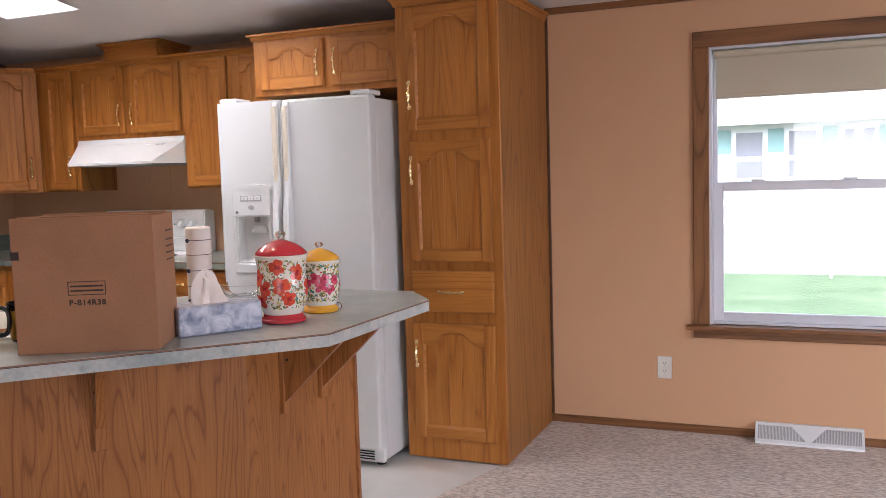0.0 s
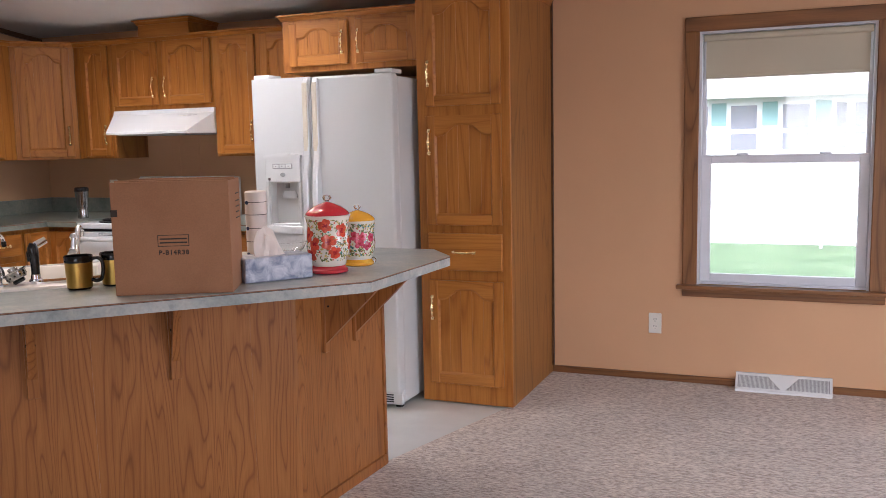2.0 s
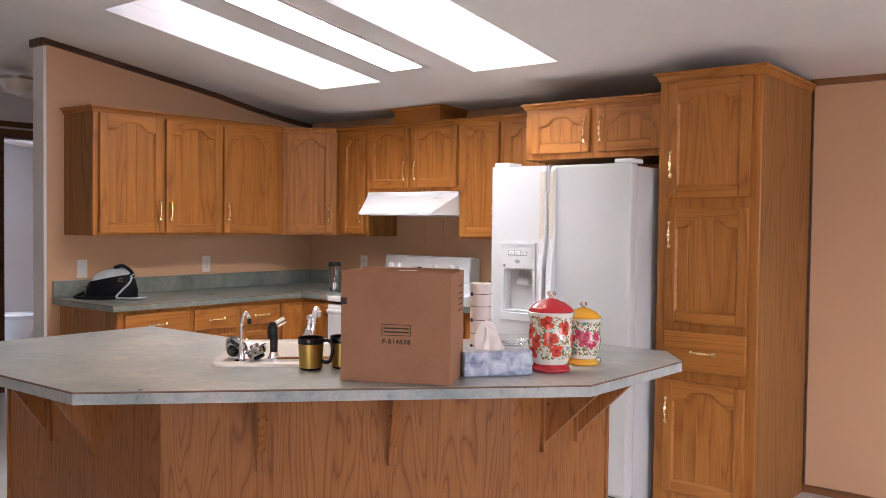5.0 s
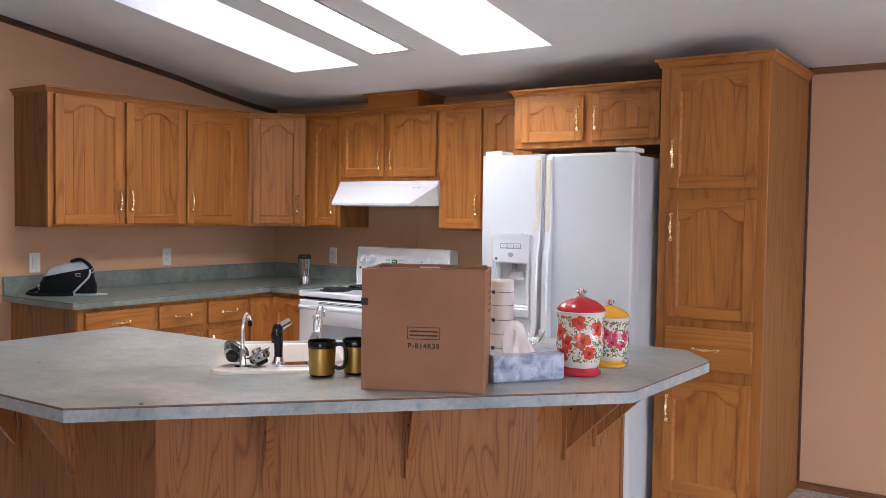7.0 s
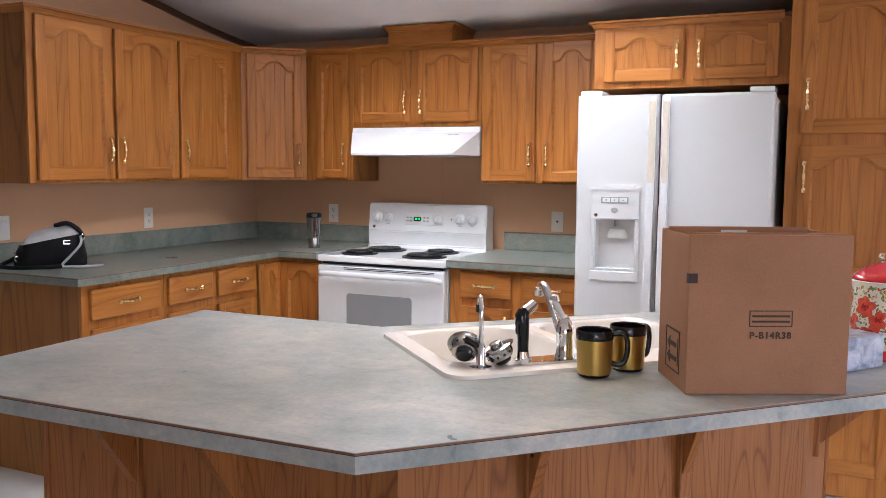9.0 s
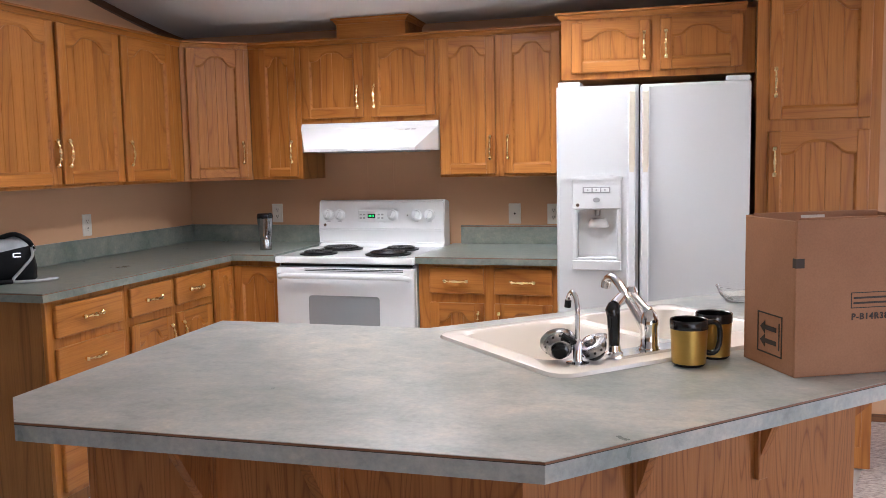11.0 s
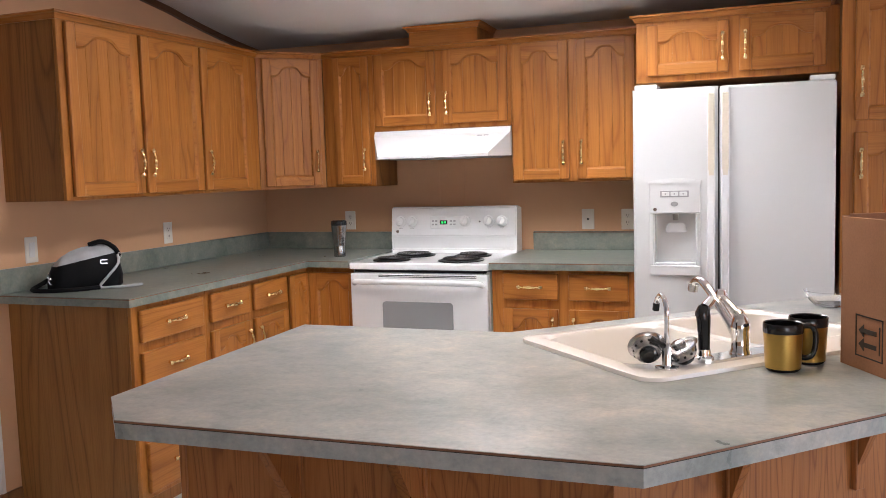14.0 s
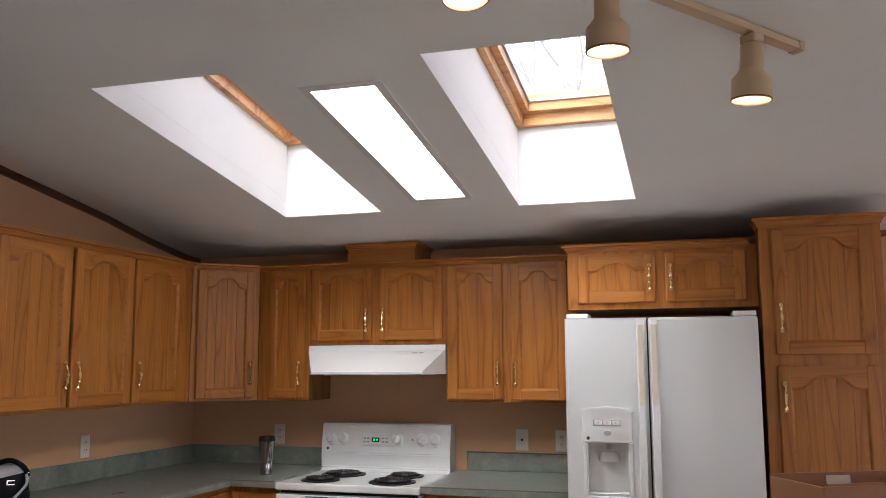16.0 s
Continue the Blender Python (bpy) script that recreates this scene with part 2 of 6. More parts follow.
gold_metal = plain("satin_gold_metal", (0.50, 0.33, 0.09), 0.33, 1.0, 0.04)
sink_white = plain("bisque_acrylic_sink", (0.80, 0.77, 0.74), 0.25, 0, 0.02, 3.0, 0, 60, 0.3)
cardboard = cardboard_mat()
ink = plain("dark_brown_print", (0.035, 0.022, 0.016), 0.7)
plate_white = plain("ivory_switch_plate", (0.74, 0.71, 0.64), 0.35)
oven_glass = plain("grey_oven_window", (0.30, 0.305, 0.31), 0.12, 0, 0.02)
display_green = emitter("green_clock_display", (0.05, 0.9, 0.2), 0.45)
gap_black = plain("dark_gap", (0.012, 0.011, 0.010), 0.9)
edge_brown = plain("brown_laminate_seam", (0.20, 0.085, 0.038), 0.5)
vinyl_white = plain("white_vinyl_window", (0.66, 0.66, 0.70), 0.4)
shade_cloth = plain("beige_roller_shade", (0.52, 0.46, 0.35), 0.8, 0, 0.03, 3.0, 0.1, 300)
pane_glass = glass_mat("window_glass")
clear_glass = glass_mat("clear_glass")


# ---- mesh helpers ----
def finish(name, bm, material, parent=None, label="", smooth=False):
    bmesh.ops.recalc_face_normals(bm, faces=bm.faces)
    me = bpy.data.meshes.new(name)
    bm.to_mesh(me)
    bm.free()
    me.materials.append(material)
    if smooth:
        for p in me.polygons:
            p.use_smooth = True
        me.set_sharp_from_angle(angle=radians(38))
    ob = new(name, me)
    if parent is not None:
        ob.parent = parent
    if label:
        ob["label"] = label
    return ob


def part(name, bm, material, parent, label="", smooth=False):
    return finish(name, bm, material, parent, label, smooth)


def thing(name, label, category, group="", place=(0, 0, 0)):
    e = new(name)
    e.empty_display_size = 0.05
    return tagged(e, label, category, group)


def structure(name, bm, material, label="", smooth=False):
    return tagged(finish(name, bm, material, None, label, smooth), kind="structure")


def add_box(bm, x0, y0, z0, x1, y1, z1, bev=0.0, m=None):
    vs = [bm.verts.new((x, y, z)) for z in (z0, z1) for y in (y0, y1) for x in (x0, x1)]
    fs = [bm.faces.new([vs[i] for i in q]) for q in ((0, 2, 3, 1), (4, 5, 7, 6), (0, 1, 5, 4), (2, 6, 7, 3), (0, 4, 6, 2), (1, 3, 7, 5))]
    if bev:
        es = list({e for f in fs for e in f.edges})
        out = bmesh.ops.bevel(bm, geom=es, offset=bev, segments=2 if bev > 0.004 else 1, profile=0.5, affect="EDGES")
        vs = list({v for f in out["faces"] for v in f.verts} | {v for v in vs if v.is_valid})
    if m is not None:
        bmesh.ops.transform(bm, matrix=m, verts=vs)
    return vs


def box(x0, y0, z0, x1, y1, z1, bev=0.0, m=None):
    bm = bmesh.new()
    add_box(bm, min(x0, x1), min(y0, y1), min(z0, z1), max(x0, x1), max(y0, y1), max(z0, z1), bev)
    if m is not None:
        bm.transform(m)
    return bm


def add_prism(bm, poly, z0, z1):
    """Upright prism over a plan polygon; z0 and z1 may be functions of (x, y)."""
    f0 = z0 if callable(z0) else (lambda x, y: z0)
    f1 = z1 if callable(z1) else (lambda x, y: z1)
    lo = [bm.verts.new((x, y, f0(x, y))) for x, y in poly]
    hi = [bm.verts.new((x, y, f1(x, y))) for x, y in poly]
    n = len(poly)
    bm.faces.new(lo[::-1])
    bm.faces.new(hi)
    for i in range(n):
        bm.faces.new((lo[i], lo[(i + 1) % n], hi[(i + 1) % n], hi[i]))


def prism(poly, z0, z1, m=None):
    bm = bmesh.new()
    add_prism(bm, poly, z0, z1)
    if m is not None:
        bm.transform(m)
    return bm


def add_strip(bm, top, bottom, y0, y1):
    """A slab between two curves given as (x, z) rows, from depth y0 to y1."""
    n = len(top)
    g = [[bm.verts.new((x, y, z)) for x, z in row] for y in (y0, y1) for row in (bottom, top)]
    fb, ft, bb, bt = g
    for i in range(n - 1):
        bm.faces.new((fb[i], fb[i + 1], ft[i + 1], ft[i]))
        bm.faces.new((bb[i + 1], bb[i], bt[i], bt[i + 1]))
        bm.faces.new((ft[i], ft[i + 1], bt[i + 1], bt[i]))
        bm.faces.new((fb[i + 1], fb[i], bb[i], bb[i + 1]))
    bm.faces.new((fb[0], ft[0], bt[0], bb[0]))
    bm.faces.new((fb[-1], bb[-1], bt[-1], ft[-1]))


def add_lathe(bm, profile, n=32, m=None, close=True):
    """Turns (radius, height) rows about z."""
    rings = []
    new_verts = []
    for r, z in profile:
        ring = [bm.verts.new((r * math.cos(2 * math.pi * k / n), r * math.sin(2 * math.pi * k / n), z)) for k in range(n)]
        rings.append(ring)
        new_verts += ring
    for a, b in zip(rings, rings[1:]):
        for k in range(n):
            bm.faces.new((a[k], a[(k + 1) % n], b[(k + 1) % n], b[k]))
    if close:
        bm.faces.new(rings[0][::-1])
        bm.faces.new(rings[-1])
    if m is not None:
        bmesh.ops.transform(bm, matrix=m, verts=new_verts)
    return new_verts


def lathe(profile, n=32, m=None, close=True):
    bm = bmesh.new()
    add_lathe(bm, profile, n, m, close)
    return bm


def add_tube(bm, pts, radius, n=10):
    """A round bar along points; radius may be one number or a row."""
    pts = [Vector(p) for p in pts]
    rad = radius if isinstance(radius, (list, tuple)) else [radius] * len(pts)
    rings = []
    up = Vector((0, 0, 1))
    for i, p in enumerate(pts):
        d = (pts[min(i + 1, len(pts) - 1)] - pts[max(i - 1, 0)]).normalized()
        side = d.cross(up if abs(d.z) < 0.95 else Vector((0, 1, 0))).normalized()
        if i and side.dot(last) < 0:
            side = -side
        last = side
        top = side.cross(d).normalized()
        rings.append([bm.verts.new(p + rad[i] * (math.cos(a) * side + math.sin(a) * top)) for a in (2 * math.pi * k / n for k in range(n))])
    for a, b in zip(rings, rings[1:]):
        for k in range(n):
            bm.faces.new((a[k], a[(k + 1) % n], b[(k + 1) % n], b[k]))
    bm.faces.new(rings[0][::-1])
    bm.faces.new(rings[-1])


def tube(pts, radius, n=10, m=None):
    bm = bmesh.new()
    add_tube(bm, pts, radius, n)
    if m is not None:
        bm.transform(m)
    return bm


def smooth_path(pts, steps=6):
    out = []
    p = [Vector(q) for q in pts]
    p = [p[0]] + p + [p[-1]]
    for i in range(1, len(p) - 2):
        for k in range(steps):
            t = k / steps
            a, b, c, d = p[i - 1], p[i], p[i + 1], p[i + 2]
            out.append(0.5 * (2 * b + (c - a) * t + (2 * a - 5 * b + 4 * c - d) * t * t + (3 * b - a - 3 * c + d) * t ** 3))
    return out + [p[-2]]


# ---- shell ----
SKYLIGHTS = [(-3.825, -3.31, 2.275, 3.765), (-2.628, -2.092, 2.285, 3.785)]
PANEL = (-3.075, -2.842, 2.448, 3.60)
RISE = (2.515, 2.9, 3.3, 3.6, 3.77, 3.9, 4.05, 4.2, 4.35, 4.5, 4.655)     # steps along the curving ceiling edge
WIN = (-0.27, 0.575, 0.557, 1.903)      # window opening: x0, x1, z0, z1


def build_shell():
    t = 0.14
    # back wall with the window opening
    bm = bmesh.new()
    x0, x1, z0, z1 = WIN
    far = XH - 2.6
    for a, b, c, d in ((far, x0, 0, 2.3), (x1, XR + t, 0, 2.3), (x0, x1, 0, z0), (x0, x1, z1, 2.3)):
        add_box(bm, a, YB, c, b, YB + t, d)
    structure("wall_back", bm, wall_paint, "smooth peach-painted wall behind the kitchen and dining area")
    # openings in the unseen right and rear walls are added for fill light
    bm = bmesh.new()
    for a, b, c, d in ((YR, 0.4, 0, 3.0), (2.8, YB, 0, 3.0), (0.4, 2.8, 0, 0.5), (0.4, 2.8, 2.05, 3.0)):
        add_box(bm, XR, a, c, XR + t, b, d)
    structure("wall_right", bm, wall_paint, "plain peach-painted wall out of view, with an opening added for fill light")
    bm = bmesh.new()
    for a, b, c, d in ((far, 0.0, 0, 2.3), (2.4, XR + t, 0, 2.3), (0.0, 2.4, 2.06, 2.3)):
        add_box(bm, a, YR - t, c, b, YR, d)
    structure("wall_rear", bm, wall_paint, "plain peach-painted rear wall out of view, with an opening added for fill light")
    # free-standing kitchen side wall, its top following the ceiling
    wl = bmesh.new()
    for a, b in zip(RISE, RISE[1:]):
        add_prism(wl, [(XL - 0.12, a), (XL, a), (XL, b), (XL - 0.12, b)], 0, lambda x, y: ceil_z(y, x))
    structure("wall_left", wl, wall_paint, "peach-painted kitchen side wall under the sloping ceiling")
    cap = prism([(XL - 0.125, WALL_END - 0.018), (XL + 0.004, WALL_END - 0.018), (XL + 0.004, WALL_END), (XL - 0.125, WALL_END)], 0, lambda x, y: ceil_z(y, x) - 0.045)
    structure("trim_wall_end", cap, white_paint, "pale painted end cap of the wall")
    # hall beyond the side wall: far wall with a doorway to a bathroom
    bm = bmesh.new()
    for a, b in ((YR, 3.12), (3.92, YB)):
        add_prism(bm, [(XH - 0.1, a), (XH, a), (XH, b), (XH - 0.1, b)], 0, lambda x, y: ceil_z(y, x))
    add_prism(bm, [(XH - 0.1, 3.12), (XH, 3.12), (XH, 3.92), (XH - 0.1, 3.92)], 2.03, lambda x, y: ceil_z(y, x))
    structure("wall_hall", bm, hall_paint, "pale grey hall wall with a doorway")
    structure("wall_bathroom", box(far - 0.1, YR, 0, far, YB, 2.9), hall_paint, "pale bathroom wall")
    structure("wall_bathroom_side", box(far, 2.3, 0, XH - 0.1, 2.36, 2.6), hall_paint)
    # door casing
    bm = bmesh.new()
    for a, b, c, d in ((3.05, 3.12, 0, 2.10), (3.92, 3.99, 0, 2.10), (3.12, 3.92, 2.03, 2.10)):
        add_box(bm, XH - 0.11, a, c, XH + 0.018, b, d)
    structure("trim_door_casing", bm, dark_trim, "dark-stained wooden door casing in the hall")
    # ceiling: two slopes, openings for skylights and light panel
    bm = bmesh.new()
    xs = sorted({far, XR + t, *[v for s in SKYLIGHTS for v in s[:2]], PANEL[0], PANEL[1], XL, -4.1, -4.25, -4.4, -4.55, -4.7})
    ys = sorted({RIDGE, YB + t, *[v for s in SKYLIGHTS for v in s[2:]], PANEL[2], PANEL[3], 3.77, 4.0, 4.15, 4.3, 4.45, 4.55})
    for a, b in zip(xs, xs[1:]):
        for c, d in zip(ys, ys[1:]):
            mx, my = (a + b) / 2, (c + d) / 2
            if any(s[0] < mx < s[1] and s[2] < my < s[3] for s in (*SKYLIGHTS, PANEL)):
                continue
            add_prism(bm, [(a, c), (b, c), (b, d), (a, d)], lambda x, y: ceil_z(y, x), lambda x, y: ceil_z(y, x) + 0.09)
    add_prism(bm, [(far, YR - t), (XR + t, YR - t), (XR + t, RIDGE), (far, RIDGE)], lambda x, y: ceil_z(y, x), lambda x, y: ceil_z(y, x) + 0.09)
    structure("ceiling", bm, ceiling_paint, "vaulted white stippled ceiling")
    # floor and carpet
    structure("floor", box(far, YR - t, -0.12, XR + t, YB + t, 0.0), vinyl, "pale vinyl kitchen floor")
    cp = prism([(-1.365, 2.98), (-1.104, 3.905), (-1.075, YB), (XR, YB), (XR, YR), (XH, YR), (XH, 1.35), (-3.12, 1.35), (-3.0, 1.9), (-1.6, 2.9)], 0.001, 0.008)
    structure("carpet", cp, carpet, "beige flecked loop-pile carpet")
    # crown strips
    bm = bmesh.new()
    for a, b in zip((WALL_END - 0.03, *RISE[1:]), RISE[1:]):
        add_prism(bm, [(XL, a), (XL + 0.022, a), (XL + 0.022, b), (XL, b)], lambda x, y: ceil_z(y, x) - 0.034, lambda x, y: ceil_z(y, x) - 0.001)
    add_prism(bm, [(XL - 0.14, WALL_END - 0.035), (XL, WALL_END - 0.035), (XL, WALL_END - 0.018), (XL - 0.14, WALL_END - 0.018)], lambda x, y: ceil_z(y, x) - 0.045, lambda x, y: ceil_z(y, x) - 0.001)
    structure("trim_crown_side", bm, dark_trim, "dark-stained wooden strip along the sloping ceiling")
    structure("trim_crown_back", box(-1.078, YB - 0.022, EAVE - 0.03, XR, YB, EAVE + 0.002), oak_trim, "brown-stained wooden crown strip")
    bm = bmesh.new()
    add_prism(bm, [(XH, YR), (XH + 0.022, YR), (XH + 0.022, YB), (XH, YB)], lambda x, y: ceil_z(y, x) - 0.045, lambda x, y: ceil_z(y, x) - 0.001)
    structure("trim_crown_hall", bm, dark_trim)
    # baseboards
    bm = bmesh.new()
    add_box(bm, -1.075, YB - 0.014, 0.008, -0.06, YB, 0.048, 0.003)
    add_box(bm, 0.425, YB - 0.014, 0.008, XR, YB, 0.048, 0.003)
    structure("baseboard", bm, oak_trim, "brown-stained wooden baseboard")
    bm = bmesh.new()
    add_box(bm, XL - 0.005, WALL_END - 0.03, 0.0, XL + 0.012, 2.598, 0.065, 0.003)
    structure("baseboard_side", bm, oak_trim)
    structure("trim_corner_strip", box(-1.078, YB - 0.012, 0.048, -1.066, YB, EAVE - 0.03), dark_trim)
    # seam strips of the wall panels over the range
    structure("trim_panel_seam", box(-3.535, YB - 0.003, 0.98, -3.527, YB, 1.45), wall_paint)


build_shell()


def build_skylight(k, s):
    x0, x1, y0, y1 = s
    h = 0.43
    w = 0.02
    bm = bmesh.new()
    top = lambda x, y: ceil_z(y, x) + h
    for poly in ([(x0 - w, y0 - w), (x0, y0 - w), (x0, y1 + w), (x0 - w, y1 + w)], [(x1, y0 - w), (x1 + w, y0 - w), (x1 + w, y1 + w), (x1, y1 + w)],
                 [(x0, y0 - w), (x1, y0 - w), (x1, y0), (x0, y0)], [(x0, y1), (x1, y1), (x1, y1 + w), (x0, y1 + w)]):
        add_prism(bm, poly, lambda x, y: ceil_z(y, x) + 0.0905, top)
    shaft = structure("skylight_%d" % k, bm, ceiling_paint, "white stippled skylight shaft with wooden roof window")
    wood = oak("pine_window_frame_%d" % k, 0, (0.42, 0.19, 0.06), (0.58, 0.30, 0.11), (0.66, 0.36, 0.15), 0.35)
    bm = bmesh.new()
    for off, wid, za, zb in ((0.0, 0.03, h - 0.06, h + 0.05), (0.03, 0.032, h - 0.005, h + 0.075)):
        a0, a1, b0, b1 = x0 + off, x1 - off, y0 + off, y1 - off
        lo = lambda x, y, q=za: ceil_z(y, x) + q
        hi = lambda x, y, q=zb: ceil_z(y, x) + q
        add_prism(bm, [(a0, b0), (a0 + wid, b0), (a0 + wid, b1), (a0, b1)], lo, hi)
        add_prism(bm, [(a1 - wid, b0), (a1, b0), (a1, b1), (a1 - wid, b1)], lo, hi)
        add_prism(bm, [(a0 + wid, b0), (a1 - wid, b0), (a1 - wid, b0 + wid), (a0 + wid, b0 + wid)], lo, hi)
        add_prism(bm, [(a0 + wid, b1 - wid), (a1 - wid, b1 - wid), (a1 - wid, b1), (a0 + wid, b1)], lo, hi)
    part("window_frame", bm, wood, shaft, "honey-coloured pine roof window frame")
    g = 0.06
    pane = part("pane", prism([(x0 + g, y0 + g), (x1 - g, y0 + g), (x1 - g, y1 - g), (x0 + g, y1 - g)], lambda x, y: ceil_z(y, x) + h + 0.045, lambda x, y: ceil_z(y, x) + h + 0.053), pane_glass, shaft)
    pane.visible_shadow = False
    bm = bmesh.new()
    lo = lambda x, y: ceil_z(y, x) + h + 0.035
    hi = lambda x, y: ceil_z(y, x) + h + 0.044
    add_prism(bm, [(x0 + g, y1 - g - 0.012), (x1 - g, y1 - g - 0.012), (x1 - g, y1 - g), (x0 + g, y1 - g)], lo, hi)
    add_prism(bm, [(x0 + g, y0 + g), (x0 + g + 0.012, y0 + g), (x0 + g + 0.012, y1 - g), (x0 + g, y1 - g)], lo, hi)
    part("gasket", bm, grey_plastic, shaft)


for k, s in enumerate(SKYLIGHTS):
    build_skylight(k + 1, s)


def build_light_panel():
    x0, x1, y0, y1 = PANEL
    lamp = thing("ceiling_light", "recessed fluorescent ceiling light with white diffuser", "ceiling light")
    bm = bmesh.new()
    lo = lambda x, y: ceil_z(y, x) - 0.006
    hi = lambda x, y: ceil_z(y, x) - 0.0005
    w = 0.03
    for poly in ([(x0 - w, y0 - w), (x0, y0 - w), (x0, y1 + w), (x0 - w, y1 + w)], [(x1, y0 - w), (x1 + w, y0 - w), (x1 + w, y1 + w), (x1, y1 + w)],
                 [(x0, y0 - w), (x1, y0 - w), (x1, y0), (x0, y0)], [(x0, y1), (x1, y1), (x1, y1 + w), (x0, y1 + w)]):
        add_prism(bm, poly, lo, hi)
    part("frame", bm, white_paint, lamp, "white-painted metal frame")
    part("diffuser", prism([(x0, y0), (x1, y0), (x1, y1), (x0, y1)], lambda x, y: ceil_z(y, x) + 0.012, lambda x, y: ceil_z(y, x) + 0.02), emitter("fluorescent_diffuser", (1.0, 0.96, 0.88), PANEL_GLOW), lamp, "glowing white diffuser")


build_light_panel()


# ---- window ----
def build_window():
    x0, x1, z0, z1 = WIN
    win = tagged(new("window_1"), "white vinyl single-hung window with oak casing", kind="structure")
    win.empty_display_size = 0.05
    bm = bmesh.new()
    c, y0, y1 = 0.075, YB - 0.02, YB
    add_box(bm, x0 - c, y0, z0, x0, y1, z1, 0.004)
    add_box(bm, x1, y0, z0, x1 + c, y1, z1, 0.004)
    part("window_casing", bm, oak_trim_v, win, "brown-stained oak casing")
    part("window_head", box(x0 - c, y0, z1, x1 + c, y1, z1 + c, 0.004), oak_trim, win, "brown-stained oak head casing")
    bm = bmesh.new()
    add_box(bm, x0 - c - 0.03, YB - 0.055, z0 - 0.022, x1 + c + 0.03, YB + 0.03, z0, 0.005)
    add_box(bm, x0 - c, YB - 0.02, z0 - 0.065, x1 + c, YB, z0 - 0.022, 0.003)
    part("window_sill", bm, oak_trim, win, "brown-stained oak sill")
    # jamb liner and sash frames
    bm = bmesh.new()
    w = 0.012
    add_box(bm, x0, YB, z0, x0 + w, YB + 0.14, z1)
    add_box(bm, x1 - w, YB, z0, x1, YB + 0.14, z1)
    add_box(bm, x0 + w, YB, z1 - w, x1 - w, YB + 0.14, z1)
    add_box(bm, x0 + w, YB + 0.03, z0, x1 - w, YB + 0.14, z0 + w)
    part("jamb", bm, vinyl_white, win)
    zm = 1.225
    for name, a, b, q0, q1, s, ra, rb in (("upper_sash", YB + 0.075, YB + 0.10, zm - 0.01, z1 - w, 0.02, 0.03, 0.02), ("lower_sash", YB + 0.045, YB + 0.073, z0 + w, zm + 0.03, 0.05, 0.045, 0.045)):
        bm = bmesh.new()
        add_box(bm, x0 + w, a, q0, x0 + w + s, b, q1, 0.003)
        add_box(bm, x1 - w - s, a, q0, x1 - w, b, q1, 0.003)
        add_box(bm, x0 + w + s, a, q0, x1 - w - s, b, q0 + ra, 0.003)
        add_box(bm, x0 + w + s, a, q1 - rb, x1 - w - s, b, q1, 0.003)
        sash = part(name, bm, vinyl_white, win)
        pane = part("pane", box(x0 + w + s, (a + b) / 2 - 0.002, q0 + ra, x1 - w - s, (a + b) / 2 + 0.002, q1 - rb), pane_glass, sash)
        pane.visible_shadow = False
    for cx in (x0 + 0.22, x1 - 0.22):
        part("sash_lock", box(cx - 0.03, YB + 0.035, zm + 0.03, cx + 0.03, YB + 0.07, zm + 0.042, 0.003), vinyl_white, win)
    shade = thing("roller_shade", "beige roller shade pulled partway down the window", "window shade")
    part("cloth", box(x0 + 0.03, YB + 0.036, 1.672, x1 - 0.03, YB + 0.0375, z1 - 0.03), shade_cloth, shade)
    part("hem_bar", box(x0 + 0.03, YB + 0.033, 1.657, x1 - 0.03, YB + 0.040, 1.672, 0.002), shade_cloth, shade)
    rl = tube([(x0 + 0.02, YB + 0.03, z1 - 0.032), (x1 - 0.02, YB + 0.03, z1 - 0.032)], 0.018, 14)
    part("roller", rl, shade_cloth, shade, smooth=True)


build_window()


# ---- cabinets ----
def handle(m, parent, length=0.118, upright=True):
    """Brass bail pull with turned middle and rosettes, in front of a door face at local (0, 0, 0)."""
    h = length / 2
    rows = [(0.000, 0.0085), (0.008, 0.0085), (0.012, 0.004), (0.025, 0.0035), (0.030, 0.006), (0.034, 0.004), (0.045, 0.0062), (0.0525, 0.0072)]
    rows = [(a * length / 0.105, r * 1.3) for a, r in rows]
    full = rows + [(length - a, r) for a, r in rows[-2::-1]]
    pts, rad = [], []
    for a, r in full:
        lift = 0.010 + 0.016 * math.sin(math.pi * a / length) ** 0.6
        pts.append((0, -lift, a - h) if upright else (a - h, -lift, 0))
        rad.append(r)
    bm = bmesh.new()
    add_tube(bm, pts, rad, 8)
    for s in (-1, 1):
        q = s * (h - 0.006)
        add_tube(bm, [(0, 0, q), (0, -0.014, q)] if upright else [(q, 0, 0), (q, -0.014, 0)], 0.005, 8)
    bm.transform(m)
    return part("handle", bm, brass, parent, "polished brass pull handle", True)


def arch_depth(u, side, mid):
    """Depth of a cathedral rail's lower edge: level shoulders, then a rounded rise."""
    a = abs(2 * u - 1)
    s = 1 / (1 + math.exp((a - 0.52) * 11))
    return side + (mid - side) * s * (1 - 0.35 * a * a)


